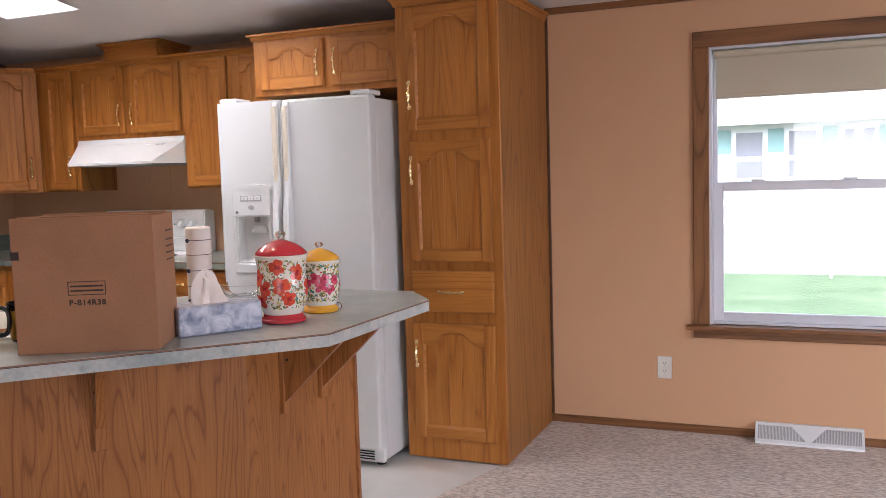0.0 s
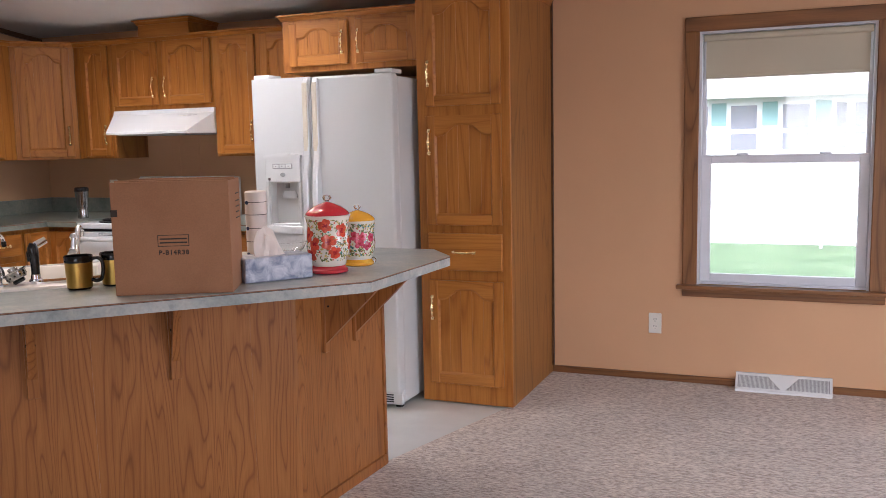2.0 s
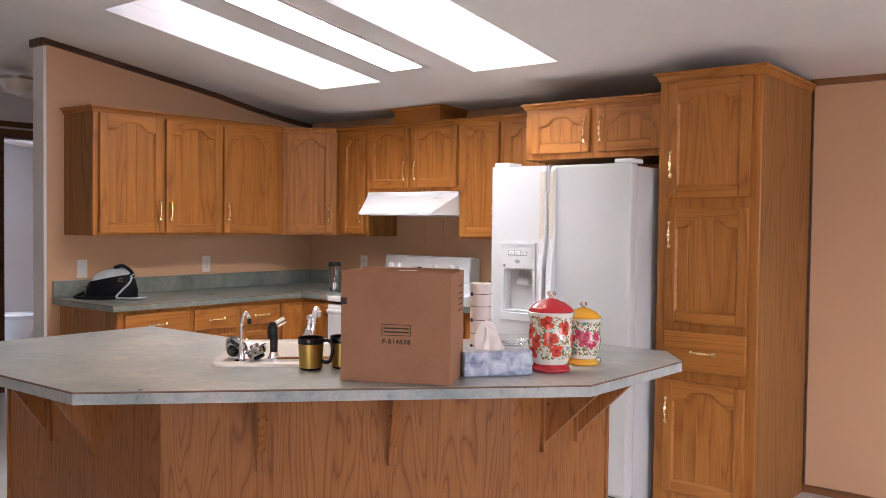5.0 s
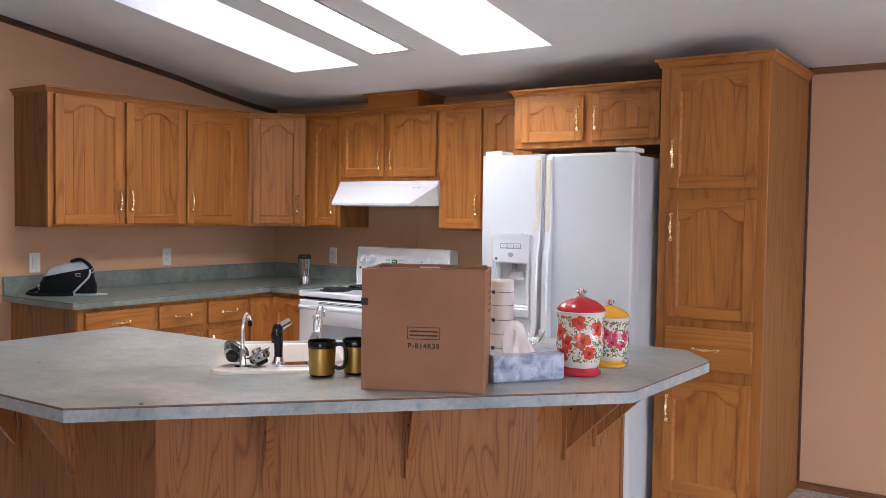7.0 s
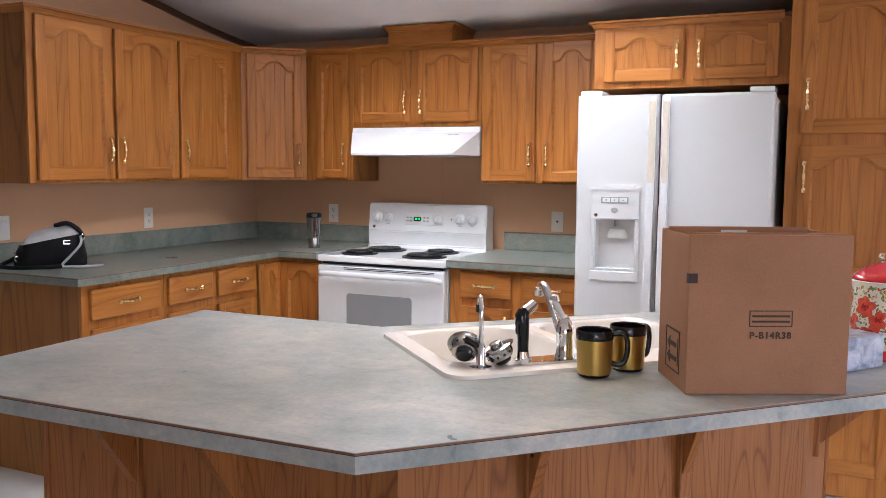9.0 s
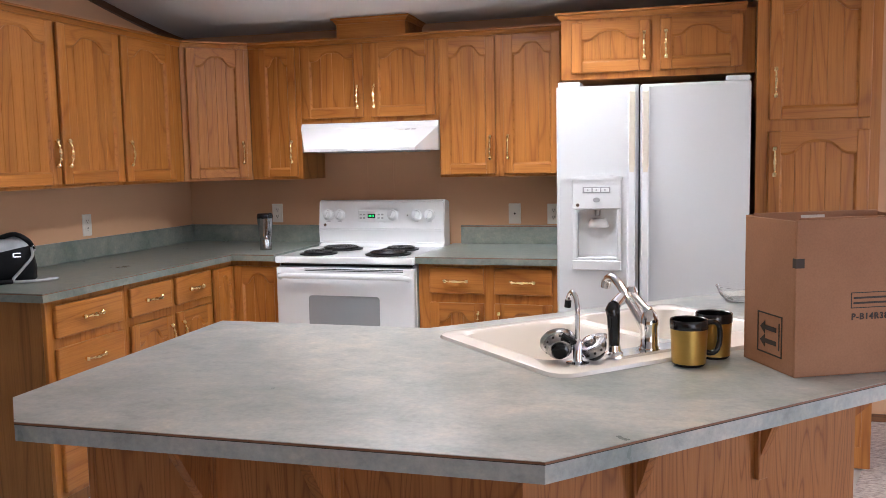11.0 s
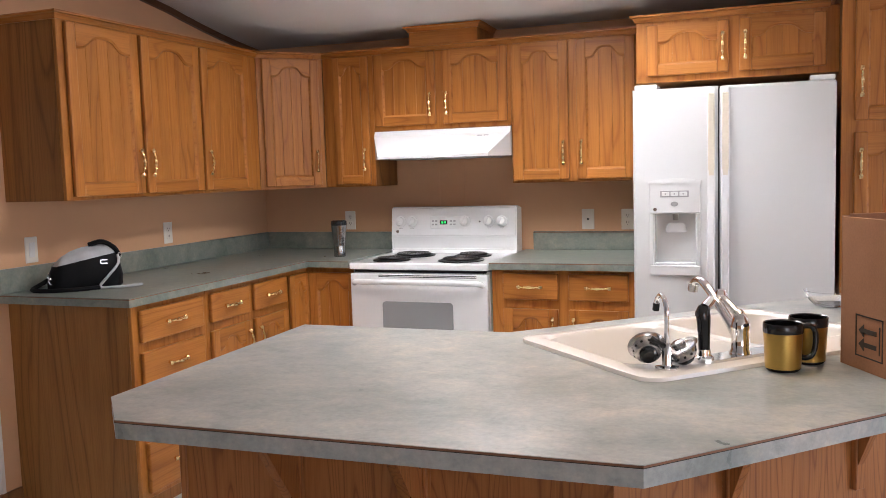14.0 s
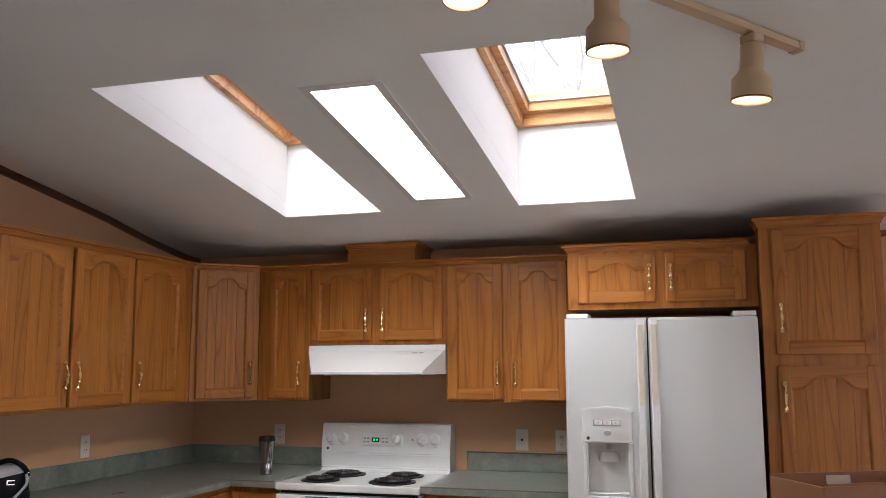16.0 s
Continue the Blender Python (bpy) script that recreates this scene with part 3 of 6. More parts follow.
def cathedral_door(m, w, h, parent, grip, arched=True, planks=3, name="door"):
    """Door with stiles, rails and bead-jointed planks. Local: x across, z up, front at y = -0.02. grip: (x, z) or None."""
    st = min(0.052, w * 0.2)
    across = oak_y if abs(m.to_euler().z) > 1.2 else oak_x
    door = part(name, box(0.002, -0.0035, 0.002, w - 0.002, 0, h - 0.002, 0, m), oak_side, parent)
    for a, e in ((0, st), (w - st, w)):
        part("stile", box(a, -0.021, 0, e, -0.0036, h, 0.0055, m), oak_v, door)
    b = box(st - 0.001, -0.0198, 0, w - st + 0.001, -0.0036, st, 0.0045)
    b.transform(m)
    part("bottom_rail", b, across, door)
    n = 21
    side, mid = (0.105, 0.050) if h > 0.5 else (0.088, 0.042)
    xs = [st - 0.001 + (w - 2 * st + 0.002) * i / (n - 1) for i in range(n)]
    dep = [arch_depth(i / (n - 1), side, mid) if arched else st for i in range(n)]
    bm = bmesh.new()
    add_strip(bm, [(x, h - 0.0015) for x in xs], [(x, h - q + 0.011) for x, q in zip(xs, dep)], -0.0198, -0.0036)
    bm.transform(m)
    part("top_rail", bm, across, door)
    # darker routed bead along the arch and inside the stiles
    bm = bmesh.new()
    g0 = [bm.verts.new((x, -0.0198, h - q + 0.011)) for x, q in zip(xs, dep)]
    g1 = [bm.verts.new((x, -0.0135, h - q)) for x, q in zip(xs, dep)]
    g2 = [bm.verts.new((x, -0.002, h - q)) for x, q in zip(xs, dep)]
    for i in range(n - 1):
        bm.faces.new((g0[i], g1[i], g1[i + 1], g0[i + 1]))
        bm.faces.new((g1[i], g2[i], g2[i + 1], g1[i + 1]))
    z1 = h - side + 0.004
    for bx, s in ((st, 1), (w - st, -1)):
        rows = [[(bx - s * 0.001, -0.0185, z), (bx + s * 0.007, -0.0085, z), (bx - s * 0.001, -0.0040, z)] for z in (st - 0.002, z1)]
        va, vb = ([bm.verts.new(p) for p in row] for row in rows)
        for k in range(3):
            bm.faces.new((va[k], va[(k + 1) % 3], vb[(k + 1) % 3], vb[k]))
        bm.faces.new(va)
        bm.faces.new(vb[::-1])
    rows = [[(x, -0.0185, st - 0.001), (x, -0.0085, st + 0.009), (x, -0.0040, st - 0.001)] for x in (st, w - st)]
    va, vb = ([bm.verts.new(p) for p in row] for row in rows)
    for k in range(3):
        bm.faces.new((va[k], va[(k + 1) % 3], vb[(k + 1) % 3], vb[k]))
    bm.faces.new(va)
    bm.faces.new(vb[::-1])
    bm.transform(m)
    part("bead", bm, across, door, "routed bead")
    a0, a1 = st - 0.004, w - st + 0.004
    count = max(2, round((a1 - a0) / 0.062)) if planks is None else planks
    for i in range(count):
        p0, p1 = a0 + (a1 - a0) * i / count, a0 + (a1 - a0) * (i + 1) / count
        b = box(p0 + 0.0003, -0.0090, st - 0.004, p1 - 0.0003, -0.0036, h - mid + 0.004, 0.0014)
        b.transform(m)
        part("plank", b, oak_v, door)
    if grip:
        handle(m @ Matrix.Translation((grip[0], -0.02, grip[1])), door)
    return door


def drawer_front(m, w, h, parent, along):
    bm = box(0, -0.02, 0, w, 0, h, 0.006)
    bm.transform(m)
    d = part("drawer", bm, along, parent)
    handle(m @ Matrix.Translation((w / 2, -0.02, h / 2)), d, 0.118, False)
    return d


def face(px, py, pz, turn=0):
    return pose(px, py, pz, 0, 0, turn)


def crown_path(poly_pts, z0, z1, out1=0.026, run=None):
    """A crown moulding along plan points (front side to the right of travel)."""
    bm = bmesh.new()
    pts = [Vector((x, y)) for x, y in poly_pts]
    normals = []
    for i in range(len(pts)):
        ns = []
        if i > 0:
            d = (pts[i] - pts[i - 1]).normalized()
            ns.append(Vector((d.y, -d.x)))
        if i < len(pts) - 1:
            d = (pts[i + 1] - pts[i]).normalized()
            ns.append(Vector((d.y, -d.x)))
        s = sum(ns, Vector((0, 0)))
        s = s / s.length
        normals.append(s / max(0.4, s.dot(ns[0])))
    rows = [(0.0 - 0.01, z0), (0.006, z0), (0.008, z0 + 0.2 * (z1 - z0)), (0.6 * out1, z0 + 0.62 * (z1 - z0)), (out1, z0 + 0.72 * (z1 - z0)), (out1, z1), (-0.01, z1)]
    rings = [[bm.verts.new((p.x + n.x * o, p.y + n.y * o, z)) for o, z in rows] for p, n in zip(pts, normals)]
    if run is not None:
        for ring in rings[:run] + rings[run + 2:]:
            bmesh.ops.delete(bm, geom=ring, context="VERTS")
        rings = rings[run:run + 2]
    for a, b in zip(rings, rings[1:]):
        for k in range(len(rows)):
            bm.faces.new((a[k], a[(k + 1) % len(rows)], b[(k + 1) % len(rows)], b[k]))
    bm.faces.new(rings[0][::-1])
    bm.faces.new(rings[-1])
    return bm


UB, UT = 1.297, 2.045          # upper cabinets: bottom and top
UX, UY = -4.555, 4.352         # their fronts along the side wall and the back wall
UPPER = "wall cabinets round the kitchen"


def upper_cabinets():
    dz, dh = 1.312, 2.03 - 1.312
    # side wall: pair and single
    for y0, y1, doors in ((2.625, 3.545, ((2.660, 3.084, 1), (3.111, 3.536, -1))), (3.545, 4.08, ((3.556, 3.973, -1),))):
        c = thing("wall_cabinet", "honey oak wall cabinet with cathedral plank doors", "cabinet", UPPER)
        part("body", box(XL + 0.001, y0 + 0.001, UB, UX - 0.019, y1 - 0.001, UT), oak_side, c, "darker oak veneer carcass")
        bm = bmesh.new()
        add_box(bm, UX - 0.0185, y0 + 0.001, UB, UX, y1 - 0.001, UT, 0.002)
        part("face_frame", bm, oak_v, c)
        for a, b, g in doors:
            w = b - a
            cathedral_door(face(UX + 0.001, a, dz, 90), w, dh, c, (w - 0.026 if g > 0 else 0.026, 0.14), planks=None)
    # diagonal corner cabinet
    c = thing("wall_cabinet", "diagonal corner oak wall cabinet with one plank door", "cabinet", UPPER)
    part("body", prism([(XL + 0.001, 4.081), (UX - 0.012, 4.081), (-4.29, UY + 0.012), (-4.281, YB - 0.001), (XL + 0.001, YB - 0.001)], UB, UT), oak_side, c)
    dl = math.hypot(0.274, 0.271)
    fm = face(UX, 4.081, 0, 44.7)
    bm = box(0.001, -0.0, UB, dl - 0.001, 0.012, UT, 0.001)
    bm.transform(fm)
    part("face_frame", bm, oak_v, c)
    cathedral_door(fm @ Matrix.Translation((0.030, -0.001, dz)), dl - 0.060, dh, c, (dl - 0.060 - 0.026, 0.14), planks=None)
    # back wall: narrow, over the hood, and a pair
    zh = 1.606
    for x0, x1, b, doors in ((-4.279, -3.962, UB, ((-4.208, -3.987, 1),)), (-3.961, -3.152, zh, ((-3.944, -3.580, 1), (-3.535, -3.168, -1))), (-3.151, -2.447, UB, ((-3.139, -2.839, 1), (-2.796, -2.495, -1)))):
        label = "short honey oak wall cabinet over the range hood" if b > 1.5 else "honey oak wall cabinet with cathedral plank doors"
        c = thing("wall_cabinet", label, "cabinet", UPPER)
        part("body", box(x0, UY + 0.019, b, x1, YB - 0.001, UT), oak_side, c, "darker oak veneer carcass")
        part("face_frame", box(x0, UY, b, x1, UY + 0.0185, UT, 0.002), oak_v, c)
        for a, e, g in doors:
            w = e - a
            z = b + (0.015 if b < 1.5 else 0.026)
            h = 2.03 - z
            cathedral_door(face(a, UY - 0.001, z), w, h, c, (w - 0.026 if g > 0 else 0.026, 0.14 if b < 1.5 else 0.11), planks=None)
    tr = thing("cabinet_crown", "oak crown moulding along the wall cabinets", "moulding")
    for k, wood in enumerate((oak_x, oak_y, oak_x, oak_x)):
        part("moulding", crown_path([(XL + 0.001, 2.625), (UX, 2.625), (UX, 4.081), (-4.281, UY), (-2.447, UY)], 2.035, 2.068, run=k), wood, tr)
    # vent chase on top of the cabinets
    v = thing("vent_chase", "small oak box hiding the hood duct above the cabinets", "vent box")
    part("body", box(-3.735, UY + 0.01, UT, -3.335, YB - 0.001, 2.170), oak_x, v)
    part("moulding", crown_path([(-3.735, YB - 0.001), (-3.735, UY + 0.01), (-3.335, UY + 0.01), (-3.335, YB - 0.001)], 2.142, 2.172), oak_x, v)
    # over the fridge
    fy = 4.04
    c = thing("wall_cabinet", "deep oak cabinet over the refrigerator, two short arched doors", "cabinet", UPPER)
    part("body", box(-2.445, fy + 0.02, 1.755, -1.573, YB - 0.001, UT), oak_side, c)
    part("face_frame", box(-2.445, fy, 1.755, -1.573, fy + 0.0195, UT, 0.002), oak_v, c)
    for a, e, g in ((-2.395, -2.03, 1), (-1.985, -1.625, -1)):
        w = e - a
        cathedral_door(face(a, fy - 0.001, 1.785), w, 2.018 - 1.785, c, (w - 0.026 if g > 0 else 0.026, 0.115), planks=None)
    part("moulding", crown_path([(-2.445, UY - 0.03), (-2.445, fy), (-1.61, fy)], 2.035, 2.068), oak_x, c)
    # pantry
    py = 3.895
    p = thing("pantry_cabinet", "tall oak pantry with three plank doors and a drawer", "cabinet")
    part("body", box(-1.572, py + 0.02, 0.008, -1.078, YB - 0.001, 2.11), oak_side, p, "oak veneer side")
    part("face_frame", box(-1.572, py, 0.008, -1.078, py + 0.0195, 2.11, 0.002), oak_v, p)
    for z0, z1, g in ((1.534, 2.085, 0.16), (0.935, 1.487, 0.42), (0.110, 0.652, 0.40)):
        cathedral_door(face(-1.522, py - 0.001, z0), 0.402, z1 - z0, p, (0.026, g), planks=None)
    drawer_front(face(-1.522, py - 0.001, 0.704), 0.402, 0.190, p, oak_x)
    part("moulding", crown_path([(-1.572, py + 0.16), (-1.572, py), (-1.078, py), (-1.078, YB - 0.024)], 2.095, 2.137), oak_x, p)


upper_cabinets()

CZ = 0.910                     # counter height along the walls
BX, BY = -4.243, 4.005         # base cabinet fronts
BASE = "base cabinets round the kitchen"


def base_cabinets():
    # drawer stack and drawer-door units along the side wall
    zt = CZ - 0.036
    c = thing("base_cabinet", "oak base cabinet with a stack of drawers", "cabinet", BASE)
    part("body", box(XL + 0.001, 2.60, 0.0, BX - 0.02, 3.085, zt), oak_side, c, "darker oak veneer end panel")
    part("face_frame", box(BX - 0.0195, 2.60, 0.06, BX, 3.085, zt, 0.002), oak_v, c)
    for z0, z1 in ((0.715, 0.848), (0.535, 0.675), (0.335, 0.497), (0.085, 0.297)):
        drawer_front(face(BX + 0.001, 2.636, z0, 90), 0.41, z1 - z0, c, oak_y)
    c = thing("base_cabinet", "oak base cabinet with two drawers above two doors", "cabinet", BASE)
    part("body", box(XL + 0.001, 3.086, 0.0, BX - 0.02, 3.79, zt), oak_side, c)
    part("face_frame", box(BX - 0.0195, 3.086, 0.06, BX, 3.79, zt, 0.002), oak_v, c)
    for a, e, g in ((3.105, 3.415, 1), (3.460, 3.768, -1)):
        drawer_front(face(BX + 0.001, a, 0.715, 90), e - a, 0.132, c, oak_y)
        cathedral_door(face(BX + 0.001, a, 0.085, 90), e - a, 0.592, c, (e - a - 0.026 if g > 0 else 0.026, 0.49), planks=None)
    c = thing("base_cabinet", "corner oak base cabinet with folded arched door", "cabinet", BASE)
    part("body", prism([(XL + 0.001, 3.791), (BX - 0.02, 3.791), (BX - 0.02, BY + 0.02), (-3.960, BY + 0.02), (-3.960, YB - 0.001), (XL + 0.001, YB - 0.001)], 0, zt), oak_side, c)
    part("face_frame", prism([(BX - 0.0195, 3.791), (BX - 0.004, 3.791), (BX - 0.004, BY + 0.004), (-3.960, BY + 0.004), (-3.960, BY + 0.0195), (BX - 0.0195, BY + 0.0195)], 0.06, zt), oak_v, c)
    cathedral_door(face(BX + 0.001, 3.80, 0.085, 90), 0.205, 0.760, c, None, planks=None)
    cathedral_door(face(BX + 0.026, BY - 0.001, 0.085), 0.290, 0.760, c, None, planks=None)
    c = thing("base_cabinet", "oak base cabinet between range and refrigerator", "cabinet", BASE)
    part("body", box(-3.172, BY + 0.02, 0.0, -2.43, YB - 0.001, zt), oak_side, c)
    part("face_frame", box(-3.172, BY, 0.06, -2.43, BY + 0.0195, zt, 0.002), oak_v, c)
    for a, e, g in ((-3.110, -2.828, 1), (-2.775, -2.485, -1)):
        drawer_front(face(a, BY - 0.001, 0.722), e - a, 0.132, c, oak_x)
        cathedral_door(face(a, BY - 0.001, 0.085), e - a, 0.592, c, (e - a - 0.026 if g > 0 else 0.026, 0.49), planks=None)
    # worktops with upstands
    w = thing("worktop", "grey-green slate-look laminate worktop with upstand, corner run", "worktop")
    fx, fy = -4.205, 3.955
    part("top", prism([(XL + 0.001, 2.55), (fx, 2.55), (fx, fy), (-3.958, fy), (-3.958, YB - 0.001), (XL + 0.001, YB - 0.001)], CZ - 0.036, CZ), shaded_counter_top, w)
    part("seam", prism([(XL + 0.003, 2.5485), (fx + 0.0012, 2.5485), (fx + 0.0012, fy - 0.0012), (-3.9585, fy - 0.0012), (-3.9585, fy + 0.02), (fx - 0.02, fy + 0.02), (fx - 0.02, 2.57), (XL + 0.003, 2.57)], CZ - 0.006, CZ - 0.003), edge_brown, w)
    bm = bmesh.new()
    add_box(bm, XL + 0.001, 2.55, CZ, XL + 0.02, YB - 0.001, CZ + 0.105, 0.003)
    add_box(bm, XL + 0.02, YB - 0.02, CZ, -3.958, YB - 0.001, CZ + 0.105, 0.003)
    part("upstand", bm, shaded_counter_top, w)
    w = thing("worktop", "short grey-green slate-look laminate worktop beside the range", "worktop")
    part("top", box(-3.172, fy, CZ - 0.036, -2.425, YB - 0.001, CZ), shaded_counter_top, w)
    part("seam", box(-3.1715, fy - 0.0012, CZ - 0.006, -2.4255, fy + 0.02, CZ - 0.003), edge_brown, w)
    part("upstand", box(-3.12, YB - 0.02, CZ, -2.425, YB - 0.001, CZ + 0.105, 0.003), shaded_counter_top, w)
    part("seam", box(-3.118, YB - 0.0212, CZ + 0.098, -2.427, YB - 0.012, CZ + 0.1025), edge_brown, w)


base_cabinets()

# ---- island ----
IZ = 0.920
ISLAND = [(-3.02, 1.125), (-2.023, 1.141), (-1.003, 2.222), (-0.986, 2.85), (-1.13, 3.035), (-1.62, 3.035), (-2.53, 2.14), (-3.182, 2.135), (-3.153, 1.266)]
BODY = [(-3.15, 1.49), (-2.13, 1.49), (-1.385, 2.38), (-1.352, 2.985), (-1.62, 2.985), (-2.49, 2.10), (-3.15, 2.10)]


def sink_frame():
    """Local frame of the sink: origin at its front left corner, x along its length, y across."""
    return pose(-2.08, 1.64, IZ, 0, 0, 45.5)


SINK = sink_frame()
SL, SW = 0.838, 0.562


def inset(poly, d):
    n = len(poly)
    out = []
    for i in range(n):
        p, a, b = Vector(poly[i]), Vector(poly[i - 1]), Vector(poly[(i + 1) % n])
        d1, d2 = (p - a).normalized(), (b - p).normalized()
        n1, n2 = Vector((-d1.y, d1.x)), Vector((-d2.y, d2.x))
        s = (n1 + n2)
        s = s / s.length
        q = p + s * d / max(0.4, s.dot(n1))
        out.append((q.x, q.y))
    return out


def build_island():
    isl = thing("kitchen_island", "angled oak kitchen island with slate-look laminate top", "kitchen island")
    # top, with the sink cut out
    cut = [SINK @ Vector(v) for v in ((0.03, 0.03, 0), (SL - 0.03, 0.03, 0), (SL - 0.03, SW - 0.03, 0), (0.03, SW - 0.03, 0))]
    c = [(v.x, v.y) for v in cut]
    P = ISLAND
    bm = bmesh.new()
    rings = []
    for z in (IZ - 0.037, IZ):
        rings.append(([bm.verts.new((x, y, z)) for x, y in P], [bm.verts.new((x, y, z)) for x, y in c]))
    # outer 0..8, cut 0 front left, 1 front right, 2 back right, 3 back left
    quads = [("o8", "o0", "c0", "c3"), ("o0", "o1", "c0"), ("o1", "o2", "c1", "c0"), ("o2", "o3", "o4", "c1"), ("o4", "o5", "c2", "c1"), ("o5", "o6", "c3", "c2"), ("o6", "o7", "o8", "c3")]
    for (o, k), flip in zip(rings, (True, False)):
        for q in quads:
            vs = [(o if s[0] == "o" else k)[int(s[1])] for s in q]
            bm.faces.new(vs[::-1] if flip else vs)
    for i in range(len(P)):
        j = (i + 1) % len(P)
        bm.faces.new((rings[0][0][i], rings[0][0][j], rings[1][0][j], rings[1][0][i]))
    for i in range(4):
        j = (i + 1) % 4
        bm.faces.new((rings[0][1][j], rings[0][1][i], rings[1][1][i], rings[1][1][j]))
    top = part("top", bm, counter_top, isl, "grey-green slate-look laminate top")
    # brown seam line just under the top edge
    out = inset(P, -0.0007)
    inn = inset(P, 0.01)
    bm = bmesh.new()
    for i in range(len(P)):
        j = (i + 1) % len(P)
        add_prism(bm, [out[i], out[j], inn[j], inn[i]], IZ - 0.0046, IZ - 0.0012)
    part("seam", bm, edge_brown, top, "thin brown seam")
    out = inset(P, -0.0005)
    bm = bmesh.new()
    for i in range(len(P)):
        j = (i + 1) % len(P)
        add_prism(bm, [out[i], out[j], inn[j], inn[i]], IZ - 0.0062, IZ - 0.0048)
    part("groove", bm, ink, top, "dark joint line")
    # body panels
    zt = IZ - 0.038
    n = len(BODY)
    bm = bmesh.new()
    add_prism(bm, inset(BODY, 0.014), 0.0, zt - 0.25)
    part("core", bm, oak_side, isl)
    for i, splits in ((0, (0, 0.26, 0.62, 1.0)), (1, (0, 0.42, 0.86, 1.0)), (2, (0, 0.5, 1.0)), (6, (0, 1.0))):
        a, b = Vector(BODY[i]), Vector(BODY[(i + 1) % n])
        d = (b - a).normalized()
        nn = Vector((-d.y, d.x))
        for s0, s1 in zip(splits, splits[1:]):
            p, q = a.lerp(b, s0) + d * 0.0002, a.lerp(b, s1) - d * 0.0002
            part("panel", prism([(p.x, p.y), (q.x, q.y), (q.x + nn.x * 0.012, q.y + nn.y * 0.012), (p.x + nn.x * 0.012, p.y + nn.y * 0.012)], 0.008, zt), oak_island, isl, "oak veneer panel")
    # corner posts and base strip
    for i in (0, 3):
        x, y = BODY[i]
        part("corner_strip", box(x - 0.009, y - 0.009, 0.008, x + 0.009, y + 0.009, zt, 0.003), oak_island, isl)
    bm = bmesh.new()
    for i in (0, 1, 2):
        a, b = Vector(BODY[i]), Vector(BODY[i + 1])
        d = (b - a).normalized()
        nn = Vector((d.y, -d.x))
        p, q, r, s = a, b, b + nn * 0.01, a + nn * 0.01
        add_prism(bm, [(p.x, p.y), (s.x, s.y), (r.x, r.y), (q.x, q.y)], 0.008, 0.05)
    part("base_strip", bm, oak_island, isl, "narrow oak base strip")
    # triangular brackets
    def bracket(px, py, ang, reach=0.2, drop=0.23):
        bm = bmesh.new()
        add_strip(bm, [(0, 0), (reach, 0)], [(0, -drop), (reach, -0.012)], -0.012, 0.012)
        add_box(bm, -0.001, -0.018, -drop - 0.02, 0.016, 0.018, 0, 0.002)
        bm.transform(pose(px, py, zt, 0, 0, ang))
        b = part("bracket", bm, oak_island, isl, "triangular oak bracket")
        bm = bmesh.new()
        for s in (-1, 1):
            add_lathe(bm, [(0.0042, -0.002), (0.0042, 0.002)], 8, pose(0.03, s * 0.0125, -0.12, 90))
        bm.transform(pose(px, py, zt, 0, 0, ang))
        part("screw_hole", bm, gap_black, b)
    for px in (-2.842, -2.542):
        bracket(px, 1.49, -90, 0.19, 0.28)
    a, b = Vector(BODY[1]), Vector(BODY[2])
    for s in (0.272, 0.64):
        q = a.lerp(b, s)
        bracket(q.x, q.y, -40.0, 0.10, 0.27)
    for px, py in ((-1.377, 2.555), (-1.365, 2.768)):
        bracket(px, py, 0, 0.27, 0.275)


build_island()


